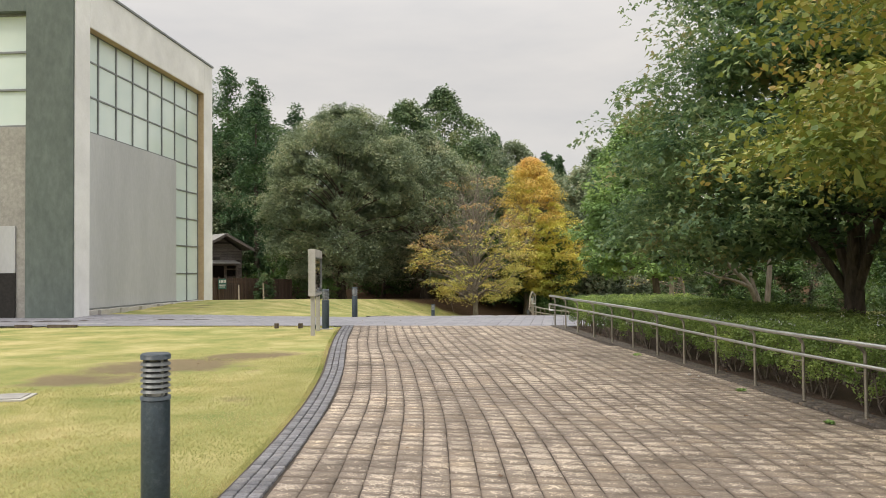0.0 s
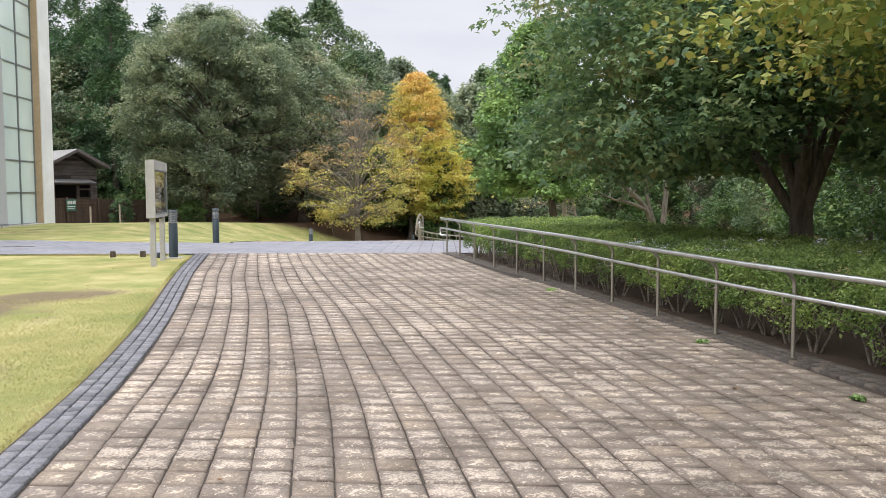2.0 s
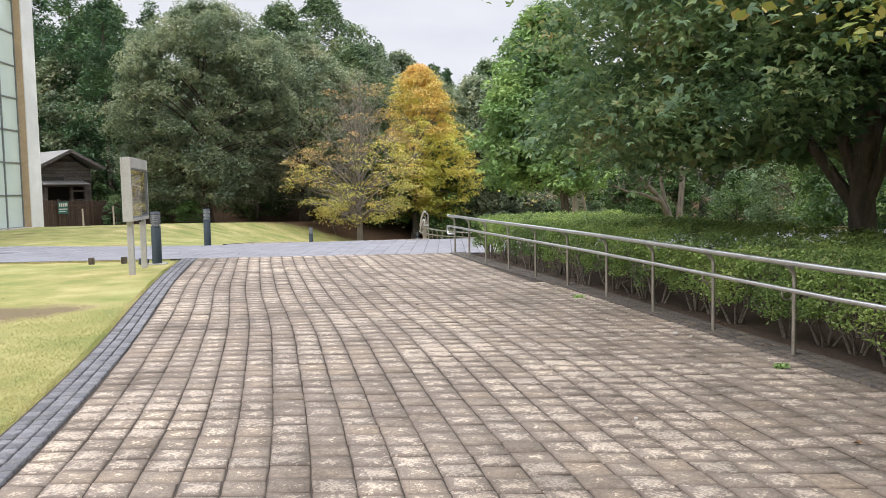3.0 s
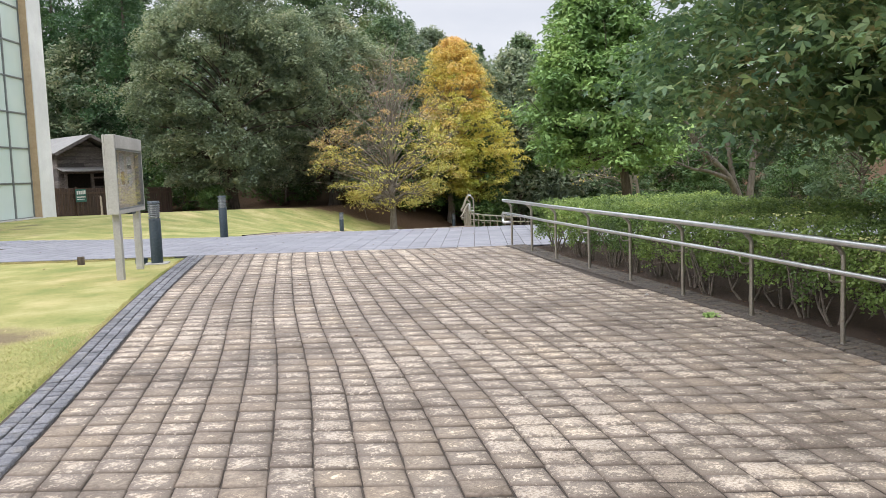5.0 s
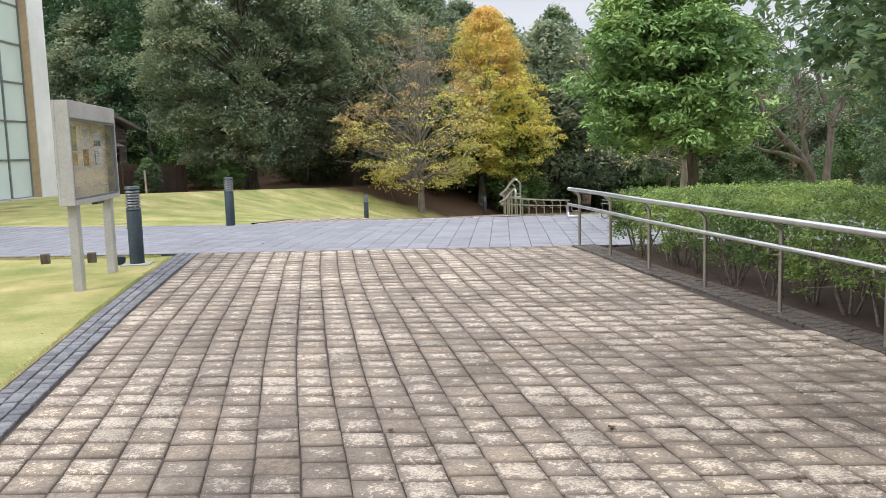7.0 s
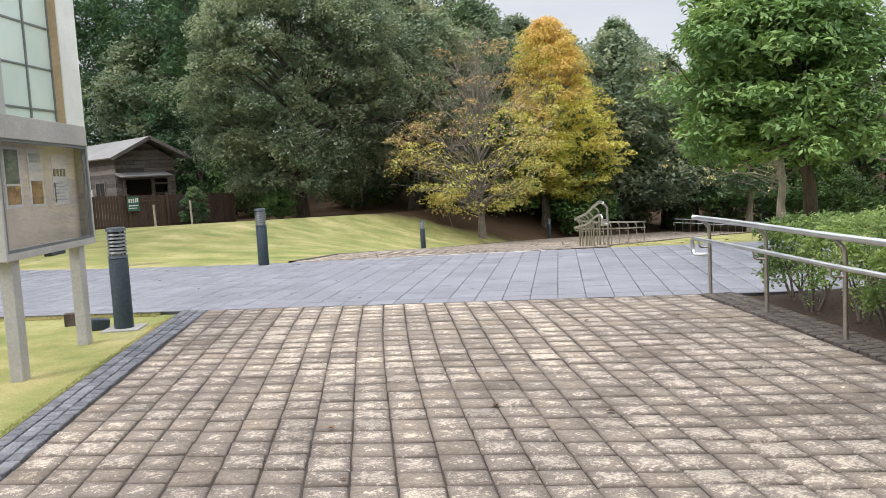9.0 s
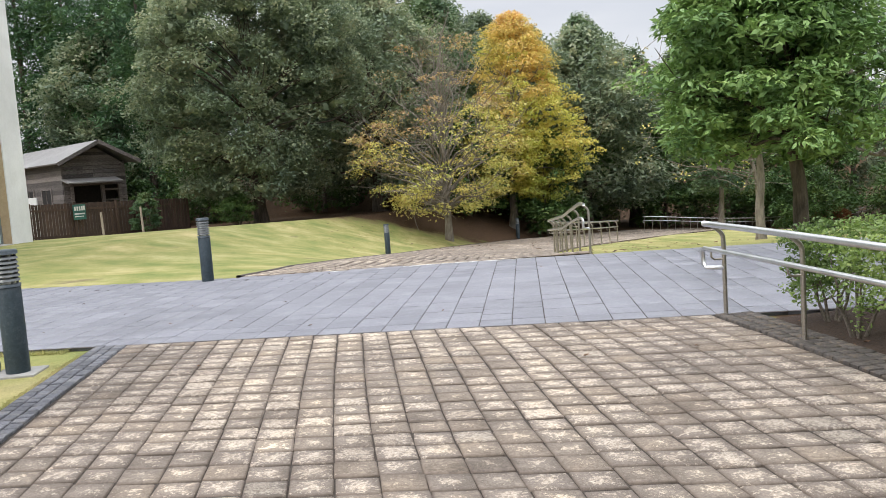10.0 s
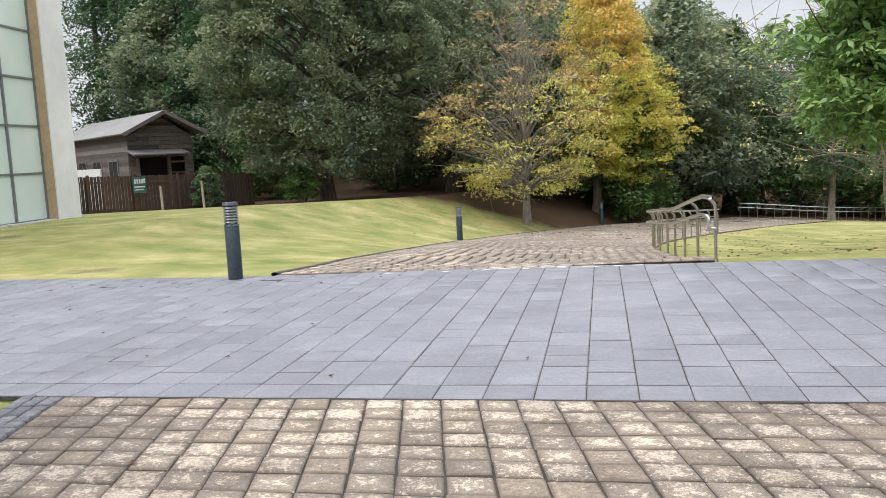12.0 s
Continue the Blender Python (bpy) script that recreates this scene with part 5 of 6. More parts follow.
tree("tree", 11.05, 60.5, 11.7, 1.5, 3.5, 0.24, LEAF_YELLOW, M_BARKPALE, 520, 95, 0.15, "golden yellow autumn tree of conical outline", 32, shape="cone2", size=0.55, limbs=50, inner=0.4, lobes=0.3, crown_off=(0.5, 0), flat=0.6, core=600, topmat=LEAF_ORANGE, turn_at=0.5)
# the dark oak and its neighbours behind the lawn
tree("tree", -2.4, 55.5, 12.6, 1.4, 4.9, 0.3, LEAF_OAK, M_BARK, 420, 270, 0.155, "broad dark olive oak standing behind the lawn", 41, shape="broad", size=0.8, limbs=50, inner=0.45, lobes=0.22, flat=0.85, core=1200, core_leaf=0.4)
tree("tree", 3.6, 61.0, 12.0, 1.3, 5.0, 0.36, LEAF_OAK, M_BARK, 300, 150, 0.24, "dark olive oak at the edge of the woods", 42, size=0.9, flat=0.85, limbs=40, inner=0.35)

# the woods beyond: a few kinds, each repeated
kinds = [
    tree("tree", -30, 75, 15, 2.2, 5.2, 0.35, LEAF_WOOD, M_BARK, 170, 135, 0.28, "dark green woodland tree", 51, size=1.15, flat=0.85, coarse=True, width=0.7, limbs=18, group="woodland trees", inner=0.4),
    tree("tree", -40, 80, 13, 1.2, 4.6, 0.3, LEAF_OAK, M_BARK, 160, 130, 0.27, "olive green woodland tree", 52, size=1.1, flat=0.85, coarse=True, width=0.7, limbs=18, group="woodland trees", shape="egg", inner=0.4),
    conifer("tree", -17.5, 76, 17.0, 2.0, 3.4, 0.25, LEAF_CONIFER, "tall dark conifer at the edge of the woods", 53, "woodland conifers"),
    tree("tree", 34, 74, 9, 0.5, 3.6, 0.2, LEAF_DARK, M_BARK, 120, 120, 0.25, "low dense dark woodland tree", 54, size=1.0, flat=0.8, coarse=True, width=0.7, limbs=12, group="woodland trees", inner=0.4),
]
wr = random.Random(77)
PLACES = [
    # beside and behind the hall and the storehouse
    (2, -9.6, 66.5, 0.98), (2, -12.4, 69.5, 1.02), (2, -6.6, 67.5, 0.9), (2, -15.6, 72.5, 1.05), (0, -12.5, 80, 1.1), (2, -19, 74, 1.05), (2, -4.5, 75, 0.85), (1, -12.5, 70, 0.9), (3, -6.0, 63, 0.6),
    # behind the oaks
    (1, 1.0, 70, 0.9), (0, 7.8, 66, 0.78), (1, 13.5, 66.5, 0.8), (0, 17.5, 74, 0.75), (1, 10, 80, 1.0), (0, 3, 84, 1.05), (2, -1, 82, 0.85), (0, 22, 80, 0.75), (3, 8.5, 60, 0.62), (3, 13.0, 61, 0.65), (3, 0.5, 65, 0.7), (3, 16.5, 68.5, 0.8),
    # right-hand woods
    (0, 25, 78, 0.7), (1, 17.4, 67, 0.95), (0, 22.5, 72.5, 0.85), (3, 24.5, 71.5, 0.8), (3, 29, 71, 0.85), (0, 33, 78, 0.75), (3, 35, 70, 0.9), (1, 40, 73, 0.8), (0, 46, 72, 0.85), (0, 37, 55, 0.7),
    (3, 24, 34, 0.52), (1, 30, 40, 0.5), (3, 29, 31, 0.55), (3, 22.5, 25, 0.62), (3, 19.5, 18.5, 0.55), (3, 21, 29.5, 0.5), (3, 20, 72.5, 0.75), (3, 32, 66.5, 0.6), (3, 12, 63.5, 0.55), (3, 38, 64, 0.7), (3, 9.5, 70, 0.8),
    # shrubs behind the great maple
    (3, 15.0, 9.5, 0.42), (3, 16.5, 13.5, 0.45), (3, 14.2, 17.5, 0.4), (3, 16.0, 21.5, 0.42), (3, 18.5, 26.5, 0.45), (3, 13.8, 13.0, 0.32),
    # the ridge
    (0, -14, 96, 1.05), (1, -3, 100, 1.05), (0, 8, 98, 1.15), (1, 17, 100, 1.15), (0, 27, 98, 1.0), (1, 37, 98, 0.85), (0, 48, 95, 0.9), (1, 58, 92, 0.95),
]
for k, px, py, sc in PLACES:
    src = kinds[k]
    s = sc * wr.uniform(0.95, 1.06)
    c = copy_thing(src, pose(px, py, gz(px, py) - 0.1, 0, 0, wr.uniform(0, 360)) @ Matrix.Diagonal((s, s, s, 1)))
    c.scale = (s, s, s * wr.uniform(0.95, 1.08))
for i, (px, py, h) in enumerate(((16.3, 112, 17.2), (14.0, 114, 15.5), (23.6, 112, 15.8), (26, 115, 14.5), (10.5, 112, 15), (6.5, 113, 16.5), (8, 117, 14))):
    conifer("tree", px, py, h, 5, 2.6, 0.25, LEAF_CONIFER, "dark pine on the ridge above the woods", 90 + i, "ridge pines", 44, 0.4)
# undergrowth bushes by the fence
def bush(x, y, h, r, mat, label, seed, leaf=0.1, clumps=60, per=60):
    rng = np.random.default_rng(seed)
    b = thing("bush", (x, y, gz(x, y)), 0, label, "bush")
    cp = crown_points(clumps, h, 0.15, r, "round", rng)
    pieces = [tube([(0, 0, -0.1), tuple(cp[i] * 0.5), tuple(cp[i])], [0.03, 0.02, 0.008], 5, False) for i in range(8)]
    v, f = join(pieces)
    raw("stems", v, f, M_TWIG, b)
    v, f = leaves(cp, r * 0.3 * (0.6 + 0.8 * rng.random(clumps)), per, leaf, rng)
    raw("foliage", v, f, mat, b)


bush(-7.05, 52.3, 1.65, 0.6, LEAF_T1, "round leafy green bush before the fence", 61, 0.085, 80, 110)
bush(-3.2, 53.3, 1.3, 0.9, LEAF_DARK, "low dark bush below the oak", 62, 0.09, 70, 90)
bush(-9.8, 63.0, 2.6, 1.5, LEAF_DARK, "dark undergrowth bush behind the fence", 63, 0.2)


bush(34.5, 67.0, 1.5, 1.0, LEAF_RED, "red-brown autumn bush on the far lawn", 64, 0.16, 70, 60)


# ---------------------------------------------------------------- hedge
def hedge():
    rng = np.random.default_rng(12)
    h = thing("hedge", (6.5, 10, gz(6.5, 10)), 0, "clipped low evergreen hedge with bare twiggy base", "hedge")
    o = np.array([6.5, 10, gz(6.5, 10)])
    x0, x1, y0, y1 = 5.36, 8.3, -4.0, 21.35
    zt = 0.82

    def follow(p):
        p[:, 0] += np.interp(p[:, 1], POST_Y, POST_X) - 5.08
        return p
    def zb(y):
        return np.interp(y, PY, PZ) - o[2]
    def shell(n, near):
        # points on the rounded box: near face, top, far end
        u = rng.random(n)
        y = y0 + (y1 - y0) * rng.random(n)
        L1, L2 = 0.42, x1 - x0
        side = u < L1 / (L1 + L2) * 2.7
        low = 0.16 + 0.15 * np.abs(np.sin(y * 3.1 + 1.2 * np.sin(y * 0.9)))
        zz = np.where(side, low + (0.8 - low) * rng.random(n) ** 0.85, zt + 0.02 * rng.normal(size=n))
        xx = np.where(side, x0 + 0.05 * np.abs(rng.normal(size=n)), x0 + (x1 - x0) * rng.random(n))
        # round the shoulder
        sh = np.clip((zz - 0.65) / 0.17, 0, 1)
        xx = np.where(side, xx + 0.10 * sh ** 2, xx)
        edge = np.clip((xx - x0) / 0.22, 0, 1)
        zz = np.where(side, zz, zz - 0.09 * (1 - edge) ** 2)
        w = np.array([noise.noise((a * 1.1, b * 1.1, 3.0)) for a, b in zip(xx, y)])
        w2 = np.array([noise.noise((c * 3.0, b * 2.1, 9.0)) for c, b in zip(zz, y)])
        zz = zz + np.where(side, 0, 0.05 * w)
        xx = xx + np.where(side, 0.09 * w2, 0)
        return np.stack([xx, y, zz + zb(y)], 1)
    c = shell(7300, True)
    end = np.stack([x0 + (x1 - x0) * rng.random(500), np.full(500, y1) + 0.05 * rng.normal(size=500), 0.3 + 0.5 * rng.random(500)], 1)
    end[:, 2] += zb(y1)
    c = np.concatenate([c, end])
    c = follow(c) - np.array([o[0], o[1], 0])
    v, f = leaves(c, np.full(len(c), 0.08), 24, 0.038, rng, 0.9, 0.5, 0.55, 0.4)
    raw("foliage", v, f, LEAF_HEDGE, h)
    # dark inner mass of twigs and leaves
    ci = np.stack([x0 + 0.25 + (x1 - x0 - 0.4) * rng.random(1500), y0 + (y1 - y0 - 0.1) * rng.random(1500), 0.26 + 0.34 * rng.random(1500)], 1)
    ci[:, 2] += zb(ci[:, 1])
    ci = follow(ci) - np.array([o[0], o[1], 0])
    v, f = leaves(ci, np.full(len(ci), 0.2), 14, 0.06, rng, 0.6)
    raw("inner_foliage", v, f, LEAF_HEDGE, h)
    y = y1 - 0.15
    while y > y0:
        for row, xx in ((0, x0 + 0.22), (1, x0 + 0.95), (2, x0 + 1.8)):
            if row == 2 and y < 12:
                continue
            pcs = []
            bx, by = xx + post_line(y) - 5.08 + rng.normal() * 0.06 - o[0], y + rng.normal() * 0.1 - o[1]
            z0 = float(zb(y))
            for k in range(4):
                a = k * 1.57 + rng.random() * 1.2
                r = 0.12 + 0.2 * rng.random()
                b0 = (bx + 0.02 * math.cos(a), by + 0.02 * math.sin(a), z0 - 0.05)
                m = (bx + r * 0.45 * math.cos(a) + rng.normal() * 0.03, by + r * 0.45 * math.sin(a) + rng.normal() * 0.03, z0 + 0.12 + 0.1 * rng.random())
                t = (bx + r * math.cos(a), by + r * math.sin(a), z0 + 0.5)
                pcs.append(tube([b0, m, t], [0.017, 0.011, 0.006], 6, False))
                m2 = np.array(m)
                pcs.append(tube([m, tuple(m2 + rng.normal(size=3) * 0.05 + np.array([0, 0, 0.12])), tuple(m2 + rng.normal(size=3) * 0.12 + np.array([0, 0, 0.3]))], [0.011, 0.008, 0.004], 4, False))
            v, f = join(pcs)
            raw("stem", v, f, M_TWIG, h)
        y -= 0.5
    return h


hedge()
bm = bmesh.new()
ys = list(np.arange(-6, 21.6, 0.75)) + [21.6]
prev = None
for y in ys:
    a = bm.verts.new((post_line(y) + 0.2, y, gz(6, y) + 0.02))
    m_ = bm.verts.new((6.3, y, gz(6, y) + 0.06))
    b = bm.verts.new((8.2, y, gz(6, y) + 0.02))
    if prev:
        bm.faces.new((prev[0], prev[1], m_, a))
        bm.faces.new((prev[1], prev[2], b, m_))
    prev = (a, m_, b)
tagged(part("soil_bed", bm, M_SOIL, None, smooth=True), "bare brown soil bed with litter under the hedge", "soil bed", kind="structure")


# ---------------------------------------------------------------- grass blades and litter
def grass():
    rng = np.random.default_rng(5)
    n = 160000
    x = -6.8 + 6.4 * rng.random(n)
    y = 3.0 + 13.5 * rng.random(n) ** 1.35
    edge = rng.random(n) < 0.12
    y = np.where(edge, 3.0 + 20.0 * rng.random(n), y)
    x = np.where(edge, np.interp(y, SMOOTH_Y, SMOOTH_X) - 0.27 - 0.16 * rng.random(n), x)
    keep = x < np.interp(y, SMOOTH_Y, SMOOTH_X) - 0.285 + 0.05 * np.sin(y * 7.3) * np.sin(y * 2.9)
    u = (x - PLAZA[0]) * US[0] + (y - PLAZA[1]) * US[1]
    v_ = (x - PLAZA[0]) * VS[0] + (y - PLAZA[1]) * VS[1]
    keep &= v_ < -0.01
    wornish = np.zeros(n)
    for cx, cy, rx, ry in ((-3.6, 14.4, 1.7, 1.1), (-2.5, 16.1, 1.1, 0.7), (-4.6, 12.9, 1.2, 0.9), (-6.3, 10.6, 0.9, 0.5)):
        wornish = np.maximum(wornish, np.exp(-(((x - cx) / rx) ** 2 + ((y - cy) / ry) ** 2)))
    keep &= rng.random(n) > wornish * 1.5
    x, y = x[keep], y[keep]
    # longer fringe where the turf meets the tiles
    m = 9000
    fu, fv = -9.0 + 8.4 * rng.random(m), -0.1 * rng.random(m)
    x = np.concatenate([x, PLAZA[0] + fu * US[0] + fv * VS[0]])
    y = np.concatenate([y, PLAZA[1] + fu * US[1] + fv * VS[1]])
    n = len(x)
    z = land(x, y)
    h = 0.01 + 0.014 * rng.random(n)
    h[-m:] += 0.03 * rng.random(m)
    w = 0.004 + 0.004 * rng.random(n)
    a = rng.random(n) * 6.283
    lx, ly = np.cos(a), np.sin(a)
    b = rng.random(n) * 6.283
    lean = h * (0.6 + 1.4 * rng.random(n))
    p0 = np.stack([x - lx * w, y - ly * w, z - 0.005], 1)
    p1 = np.stack([x + lx * w, y + ly * w, z - 0.005], 1)
    p2 = np.stack([x + np.cos(b) * lean, y + np.sin(b) * lean, z + h], 1)
    v = np.stack([p0, p1, p2], 1).reshape(-1, 3)
    ob = raw("grass", v, np.arange(n * 3).reshape(n, 3), GRASS)
    tagged(ob, "short mown grass blades, green and straw-coloured", "grass", kind="stuff")


grass()


def fallen():
    """Dry leaves lying on paving, turf and soil."""
    rng = np.random.default_rng(9)
    spots = []
    for k in range(26):
        spots.append((rng.uniform(-0.4, 4.6), rng.uniform(3, 22.5), 0.05, 0))
    for k in range(40):
        spots.append((rng.uniform(-5, -1.2), rng.uniform(4, 22.5), 0.05, 1))
    for k in range(22):
        u, v = rng.uniform(-5, 9), rng.uniform(0.3, 5.4)
        spots.append((*plaza_xy(u, v), 0.045, 0))
    for k in range(150):
        spots.append((rng.uniform(4.9, 5.6), rng.uniform(4, 21.5), 0.045, 1))
    for k in range(380):
        y = rng.uniform(28.5, 46)
        spots.append((np.interp(y, RIGHT_PATH_Y, RIGHT_PATH_X) + rng.uniform(-0.3, 9), y, 0.085, 1))
    for k in range(200):
        y = rng.uniform(43, 56)
        spots.append((rng.uniform(0, 13), y, 0.09, 1))
    v, f = [], []
    for x, y, s, soft in spots:
        x, y = float(x), float(y)
        a = rng.random() * 6.28
        s = s * (0.6 + 0.7 * rng.random())
        z = gz(x, y) + (PAVE + 0.004 if paved(x, y) else 0.035)
        c, sn = math.cos(a), math.sin(a)
        n = len(v)
        for px, py, pz in ((-0.5, 0, 0.0), (-0.1, 0.34, 0.16), (0.25, 0.22, 0.1), (0.5, 0.0, 0.22), (0.2, -0.25, 0.05), (-0.15, -0.3, 0.2)):
            v.append((x + (px * c - py * sn) * s, y + (px * sn + py * c) * s, z + pz * s))
        f += [(n, n + 5, n + 4, n + 1), (n + 1, n + 4, n + 3, n + 2)]
    ob = raw("fallen_leaves", v, f, M_LITTERLEAF)
    tagged(ob, "scattered dry brown fallen leaves", "fallen leaves", kind="stuff")


fallen()


# ---------------------------------------------------------------- pieces of paving, last
def setts():
    rnd = random.Random(4)
    W = 0.222
    meshes = [sett_mesh("sett", 0.216, 0.205, PAVE - 0.006, 0.002 + 0.001 * (k % 3), 100 + k, M_PAVER, -math.tan(radians(TILE_ANGLE))) for k in range(8)]
    places = []
    rows = [rnd.uniform(0.188, 0.222) for k in range(160)]
    drift = 0.0
    for col in range(0, 28):
        x_end = ramp_left(22.5) + 0.115 + col * W
        y = plaza_near_y(x_end) - 0.008
        drift = 0.6 * drift + rnd.gauss(0, 0.012)
        for k, ln in enumerate(rows):
            ln += rnd.gauss(0, 0.004) + (drift if k == 0 else 0)
            if y < -5.5:
                break
            yc = y - ln / 2
            lx, rx = ramp_left(yc), post_line(yc) - 0.12
            x = lx + 0.115 + col * W + 0.009 * math.sin(yc * 1.3 + 0.35 * col)
            if x - 0.08 > lx and x < rx - 0.02:
                dx = (ramp_left(yc + 0.2) - ramp_left(yc - 0.2)) / 0.4
                places.append((x, yc, gz(x, yc) + rnd.uniform(-0.003, 0.004), -math.atan(dx) + rnd.gauss(0, 0.014), rnd.uniform(0.97, 1.01), (ln - 0.014) / 0.205, rnd.gauss(0, 0.009)))
            y -= ln
    lay("sett", places, meshes, road, lambda x, y: 19.6 < y < 22.9 and 0.3 < x < 3.3)


def kerb_line(ys, xf, parent, near, rows=3, w=0.1, mat=M_KERB, mat_st=M_KERB_ST, name="kerb_sett", lift=0.0):
    meshes = [sett_mesh(name, w - 0.012, 0.098, PAVE + 0.008, 0.004, 300 + k, mat) for k in range(4)]
    rnd = random.Random(6)
    places = []
    for r in range(rows):
        y = ys[0] + rnd.random() * 0.1
        while y < ys[1]:
            ln = rnd.uniform(0.09, 0.12)
            x = xf(y) - w * (r + 0.5)
            if y < plaza_near_y(x) - 0.06:
                dx = (xf(y + 0.2) - xf(y - 0.2)) / 0.4
                places.append((x, y + ln / 2, gz(x, y) + lift + rnd.uniform(-0.002, 0.003), -math.atan(dx) + rnd.gauss(0, 0.03), 1, (ln - 0.012) / 0.098, rnd.gauss(0, 0.012)))
            y += ln
    lay(name, places, meshes, parent, near, mat_st)


kerb = tagged(strip("kerb", lambda y: ramp_left(y) - 0.33, lambda y: ramp_left(y) + 0.0, list(np.arange(-6, 22.9, 0.4)) + [23.1], M_JOINT, 0.016), "dark slate sett edging between ramp and lawn", "kerb", kind="structure")
kerb_line((-5.5, 23.4), lambda y: ramp_left(y) - 0.005, kerb, lambda x, y: 12.5 < y < 22)
border = tagged(strip("kerb", lambda y: post_line(y) - 0.13, lambda y: post_line(y) + 0.22, list(np.arange(-6, 21.8, 0.4)), M_JOINT, 0.018), "dirty dark sett border under the handrail", "kerb", kind="structure")
kerb_line((-5.5, 21.85), lambda y: post_line(y) + 0.22, border, lambda x, y: 12.5 < y < 20, 3, 0.115, M_BORDER, M_BORDER, "border_sett", 0.002)

# cross path of slate tiles
plaza = thing("pavement", (PLAZA[0], PLAZA[1], 0), -TILE_ANGLE, "cross path of blue-grey slate tiles", "pavement", kind="structure")
v, f = [], []
for i in range(61):
    for j in range(7):
        u, w = -26 + i * 1.0, -0.01 + j * (PLAZA_W + 0.01) / 6
        x, y = plaza_xy(u, w)
        v.append((u, w, gz(x, y) + 0.035))
for i in range(60):
    for j in range(6):
        f.append((i * 7 + j, (i + 1) * 7 + j, (i + 1) * 7 + j + 1, i * 7 + j + 1))
raw("joint_bed", v, f, M_JOINT, plaza)


def tiles():
    rnd = random.Random(14)
    W = 0.305
    meshes = {}
    places = []
    for col in range(-84, 108):
        u = 0.163 + col * W
        w = 0.006
        first = True
        while w < PLAZA_W - 0.05:
            ln = 0.30 if first else rnd.choice((0.3, 0.3, 0.45, 0.6, 0.6))
            first = False
            ln = min(ln, PLAZA_W - w)
            if PLAZA_W - w - ln < 0.14:
                ln = PLAZA_W - w
            places.append((u, w + ln / 2, ln))
            w += ln
    base = [sett_mesh("tile", W - 0.0055, 0.3, PAVE - 0.004, 0.0, 500 + k, M_SLATE) for k in range(3)]
    out = []
    for u, w, ln in places:
        x, y = plaza_xy(u, w)
        out.append((u, w, gz(x, y) + rnd.uniform(-0.0012, 0.0012), 0.0, 1.0, (ln - 0.022) / 0.3, rnd.gauss(0, 0.001)))
    lay("tile", out, base, plaza, lambda u, w: 0.2 < u < 5.4 and w < 4.0, M_SLATE_ST)


tiles()


# the far path: arcs of setts between a low kerb and the curving handrail
far_path = thing("pavement", (0, 0, 0), 0, "curving path of brown-grey setts running downhill", "pavement", kind="structure")


def path_sides(s):
    """Left and right edge of the far path at station s from 0 to 1."""
    lp = LEFT_PTS[min(int(s * (len(LEFT_PTS) - 1)), len(LEFT_PTS) - 1)]
    rp = RIGHT_PTS[min(int(s * (len(RIGHT_PTS) - 1)), len(RIGHT_PTS) - 1)]
    return lp, rp


LEFT_PTS = bend([Vector((x, y, 0)) for x, y in zip(KERB_PATH_X[1:9], KERB_PATH_Y[1:9])], 22)
RIGHT_PTS = bend([Vector((x, y, 0)) for x, y in zip(RIGHT_PATH_X[:9], RIGHT_PATH_Y[:9])], 22)
NS = 130
v, f = [], []
for i in range(NS + 1):
    lp, rp = path_sides(i / NS)
    for j in range(9):
        q = lp.lerp(rp, j / 8)
        v.append((q.x, q.y, gz(q.x, q.y) + 0.03))
for i in range(NS):
    for j in range(8):
        f.append((i * 9 + j, i * 9 + j + 1, (i + 1) * 9 + j + 1, (i + 1) * 9 + j))
raw("joint_bed", v, f, M_JOINT, far_path)


def far_setts():
    rnd = random.Random(24)
    meshes = [sett_mesh("sett", 0.213, 0.3, PAVE - 0.005, 0.004, 700 + k, M_PAVER_OLD) for k in range(5)]
    places = []
    lens = [0.0]
    mids = [a.lerp(b, 0.5) for a, b in (path_sides(i / 400) for i in range(401))]
    for i in range(400):
        lens.append(lens[-1] + (mids[i + 1] - mids[i]).length)
    d = 0.12
    while d < lens[-1] - 0.2:
        s = np.interp(d, lens, np.linspace(0, 1, 401))
        lp, rp = path_sides(float(s))
        across = rp - lp
        wid = across.length
        n = max(4, int(wid / 0.225))
        turn = math.atan2(across.y, across.x)
        for k in range(n):
            q = lp.lerp(rp, (k + 0.5) / n)
            uu, vv = plaza_uv(q.x, q.y)
            if vv < PLAZA_W + 0.1:
                continue
            places.append((q.x, q.y, gz(q.x, q.y) + rnd.uniform(0, 0.004), turn + rnd.gauss(0, 0.02), wid / n / 0.225, 0.73, rnd.gauss(0, 0.01)))
        d += 0.225
    lay("sett", places, meshes, far_path, lambda x, y: y < 31 and 0.8 < x < 4.5)


far_setts()
v, f = [], []
for i, p in enumerate(LEFT_PTS):
    a = LEFT_PTS[min(i + 1, len(LEFT_PTS) - 1)] - LEFT_PTS[max(i - 1, 0)]
    nrm = Vector((-a.y, a.x, 0)).normalized()
    for o, hh in ((0.0, 0.0), (0.0, 0.05), (0.012, 0.062), (0.088, 0.062), (0.1, 0.05), (0.1, -0.05)):
        q = p + nrm * o
        v.append((q.x, q.y, gz(p.x, p.y) + hh))
for i in range(len(LEFT_PTS) - 1):
    for k in range(5):
        f.append((i * 6 + k, i * 6 + k + 1, (i + 1) * 6 + k + 1, (i + 1) * 6 + k))
tagged(raw("kerb", v, f, M_BORDER), "low dark kerb edging the far path", "kerb", kind="structure")
setts()


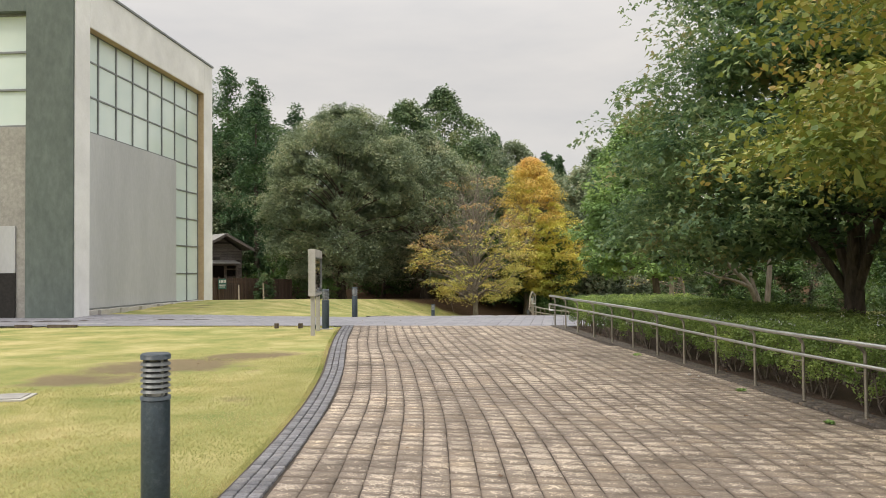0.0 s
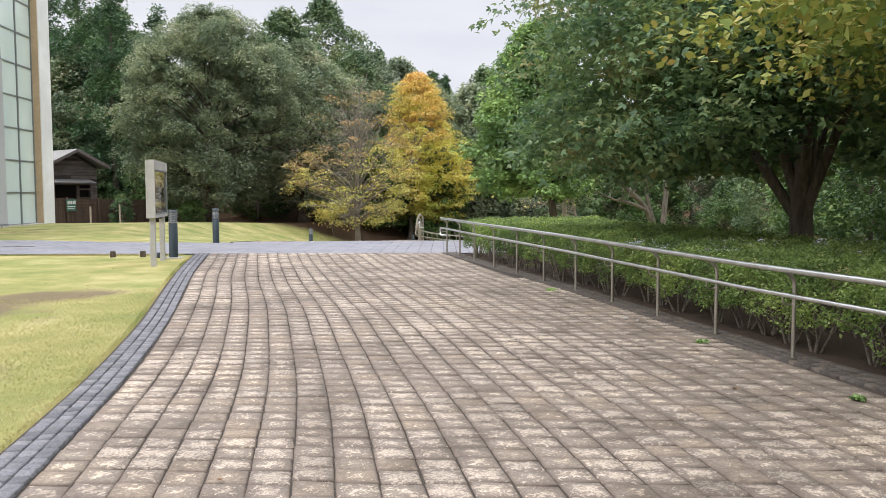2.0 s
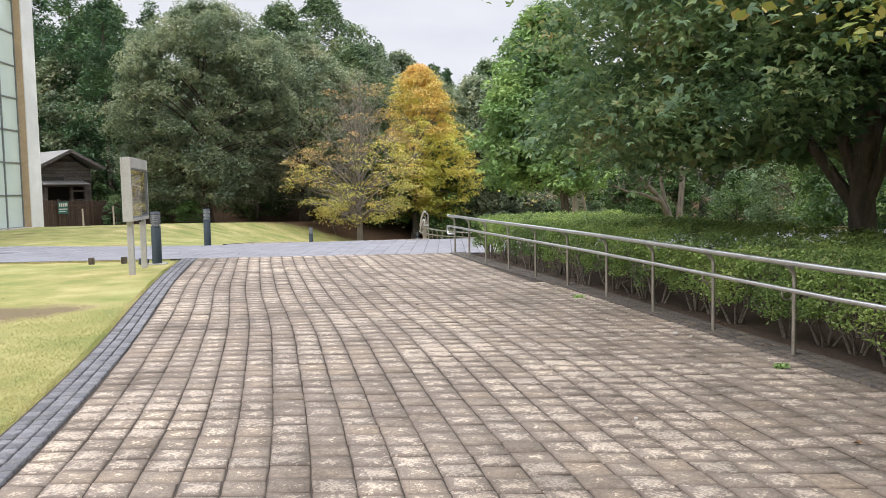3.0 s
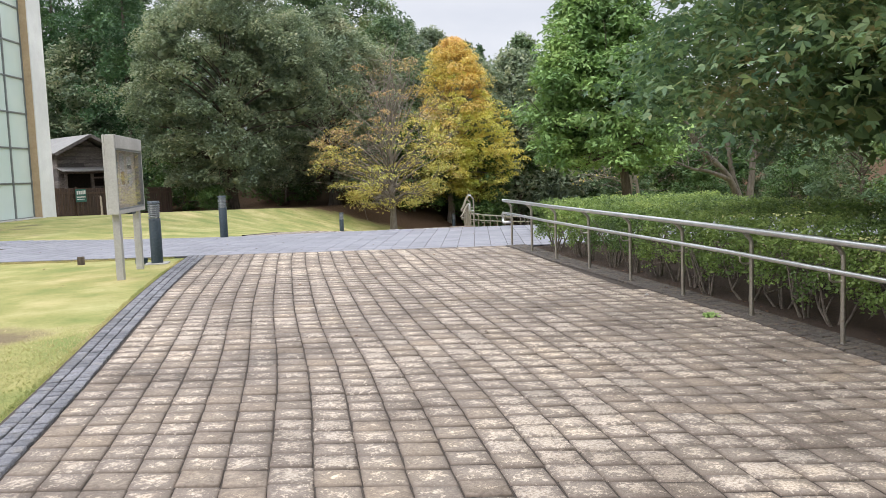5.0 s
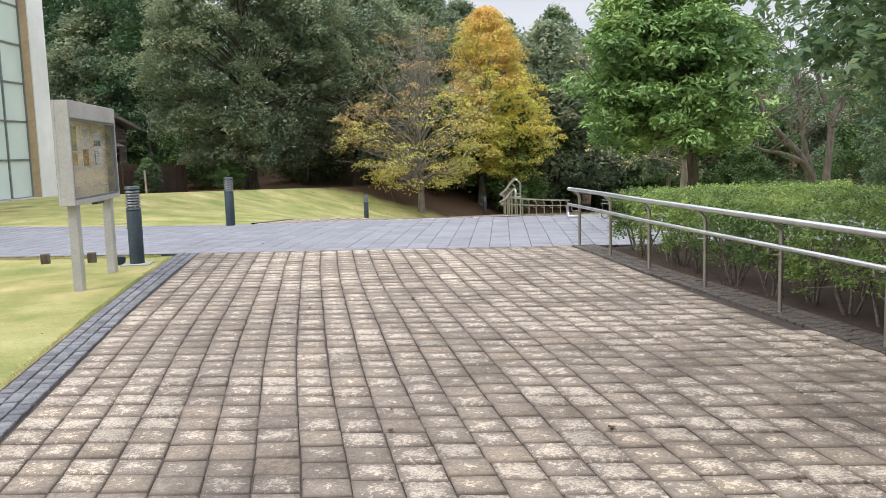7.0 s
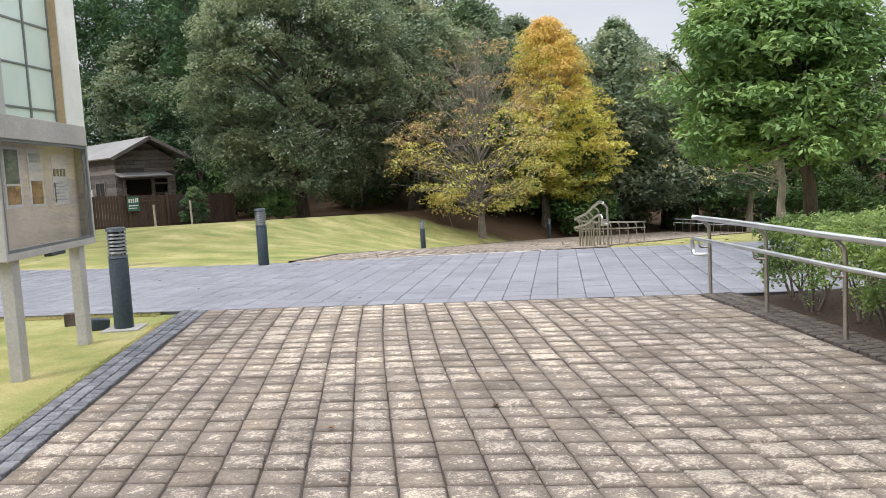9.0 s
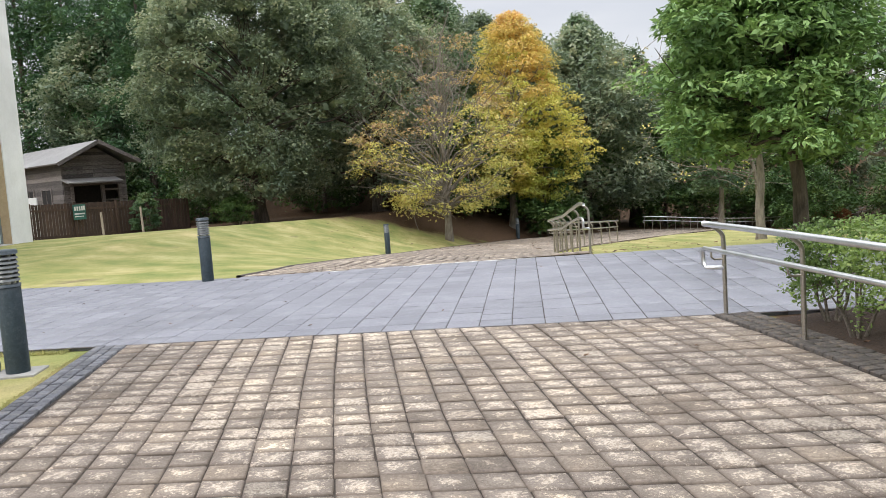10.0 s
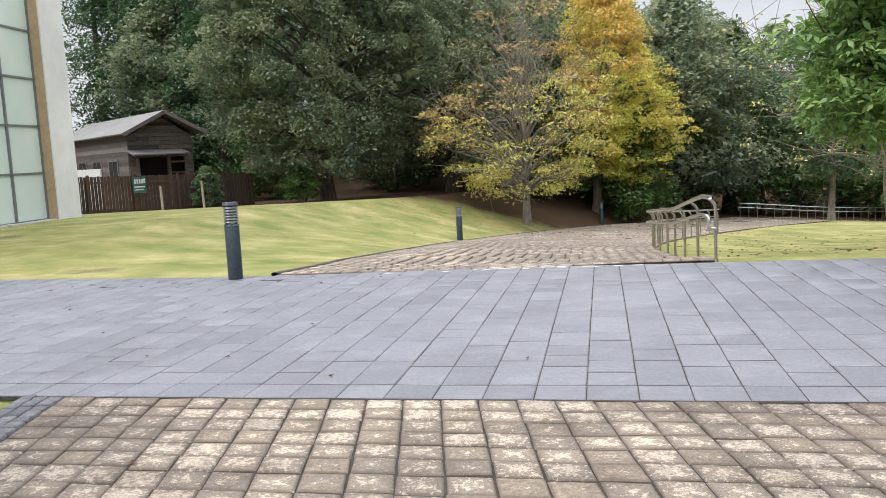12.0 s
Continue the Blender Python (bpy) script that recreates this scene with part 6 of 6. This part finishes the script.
# loose pebbles and weeds on the setts
def weed(x, y, seed, r=0.09):
    rng = np.random.default_rng(seed)
    n = 60
    a = rng.random(n) * 6.283
    d = r * rng.random(n)
    c = np.stack([d * np.cos(a), d * np.sin(a), 0.01 + 0.02 * rng.random(n)], 1)
    v, f = leaves(c, np.full(n, 0.02), 3, 0.035, rng, 0.5)
    ob = raw("weed", v, f, LEAF_T3)
    ob.matrix_basis = pose(x, y, gz(x, y) + PAVE - 0.008)
    tagged(ob, "small green weed growing between the setts", "weed", "weeds")


for i, (x, y) in enumerate(((4.62, 8.1), (4.72, 10.4), (4.7, 14.6))):
    weed(x, y, 200 + i, 0.04 + 0.015 * (i % 3))
for i, (x, y, s_) in enumerate(((4.62, 11.9, 0.035), (4.7, 11.75, 0.022), (4.35, 12.9, 0.018), (4.66, 15.9, 0.02), (3.0, 9.4, 0.016))):
    bm = bmesh.new()
    bmesh.ops.create_icosphere(bm, subdivisions=2, radius=s_)
    for q in bm.verts:
        q.co *= 0.85 + 0.3 * noise.noise(q.co * 40 + Vector((i, 0, 0)))
        q.co.z *= 0.6
    ob = part("pebble", bm, M_CONCRETE, None, smooth=True)
    ob.matrix_basis = pose(x, y, gz(x, y) + PAVE + s_ * 0.4)
    tagged(ob, "small pale pebble lying on the setts", "pebble", "pebbles")


# pale lime bloom on the tiles where the far path begins
rng_b = np.random.default_rng(33)
v, f = [], []
for k in range(60):
    u, w = rng_b.uniform(0.5, 3.9), PLAZA_W - abs(rng_b.normal()) * 0.07 - 0.02
    x, y = plaza_xy(u, w)
    z = gz(x, y) + PAVE + 0.0015
    n0 = len(v)
    r = rng_b.uniform(0.015, 0.06)
    m_ = 8
    for q in range(m_):
        a_ = q * 6.283 / m_
        rr = r * rng_b.uniform(0.5, 1.2)
        v.append((x + rr * 1.8 * math.cos(a_), y + rr * 0.7 * math.sin(a_), z))
    f += [(n0, n0 + 1, n0 + 2, n0 + 3), (n0, n0 + 3, n0 + 4, n0 + 7), (n0 + 4, n0 + 5, n0 + 6, n0 + 7)]
tagged(raw("lime_bloom", v, f, M_PAPER), "white lime bloom crusted along the tile edge", "lime stain", kind="stuff")

# painted line before the hall
bm = bmesh.new()
u0, w0 = plaza_uv(-10.46, 25.99)
u1, w1 = plaza_uv(-8.29, 25.76)
for k in range(8):
    for e in (0, 1):
        uu = u0 - 4 + (u1 - u0 + 4) * k / 7
        x, y = plaza_xy(uu, w1 + 0.1 * e)
        bm.verts.new((x, y, gz(x, y) + PAVE + 0.002))
bm.verts.ensure_lookup_table()
for k in range(7):
    q = bm.verts
    bm.faces.new((q[2 * k], q[2 * k + 2], q[2 * k + 3], q[2 * k + 1]))
tagged(part("road_line", bm, M_PAPER), "worn white painted line on the slate path", "road line", kind="structure")
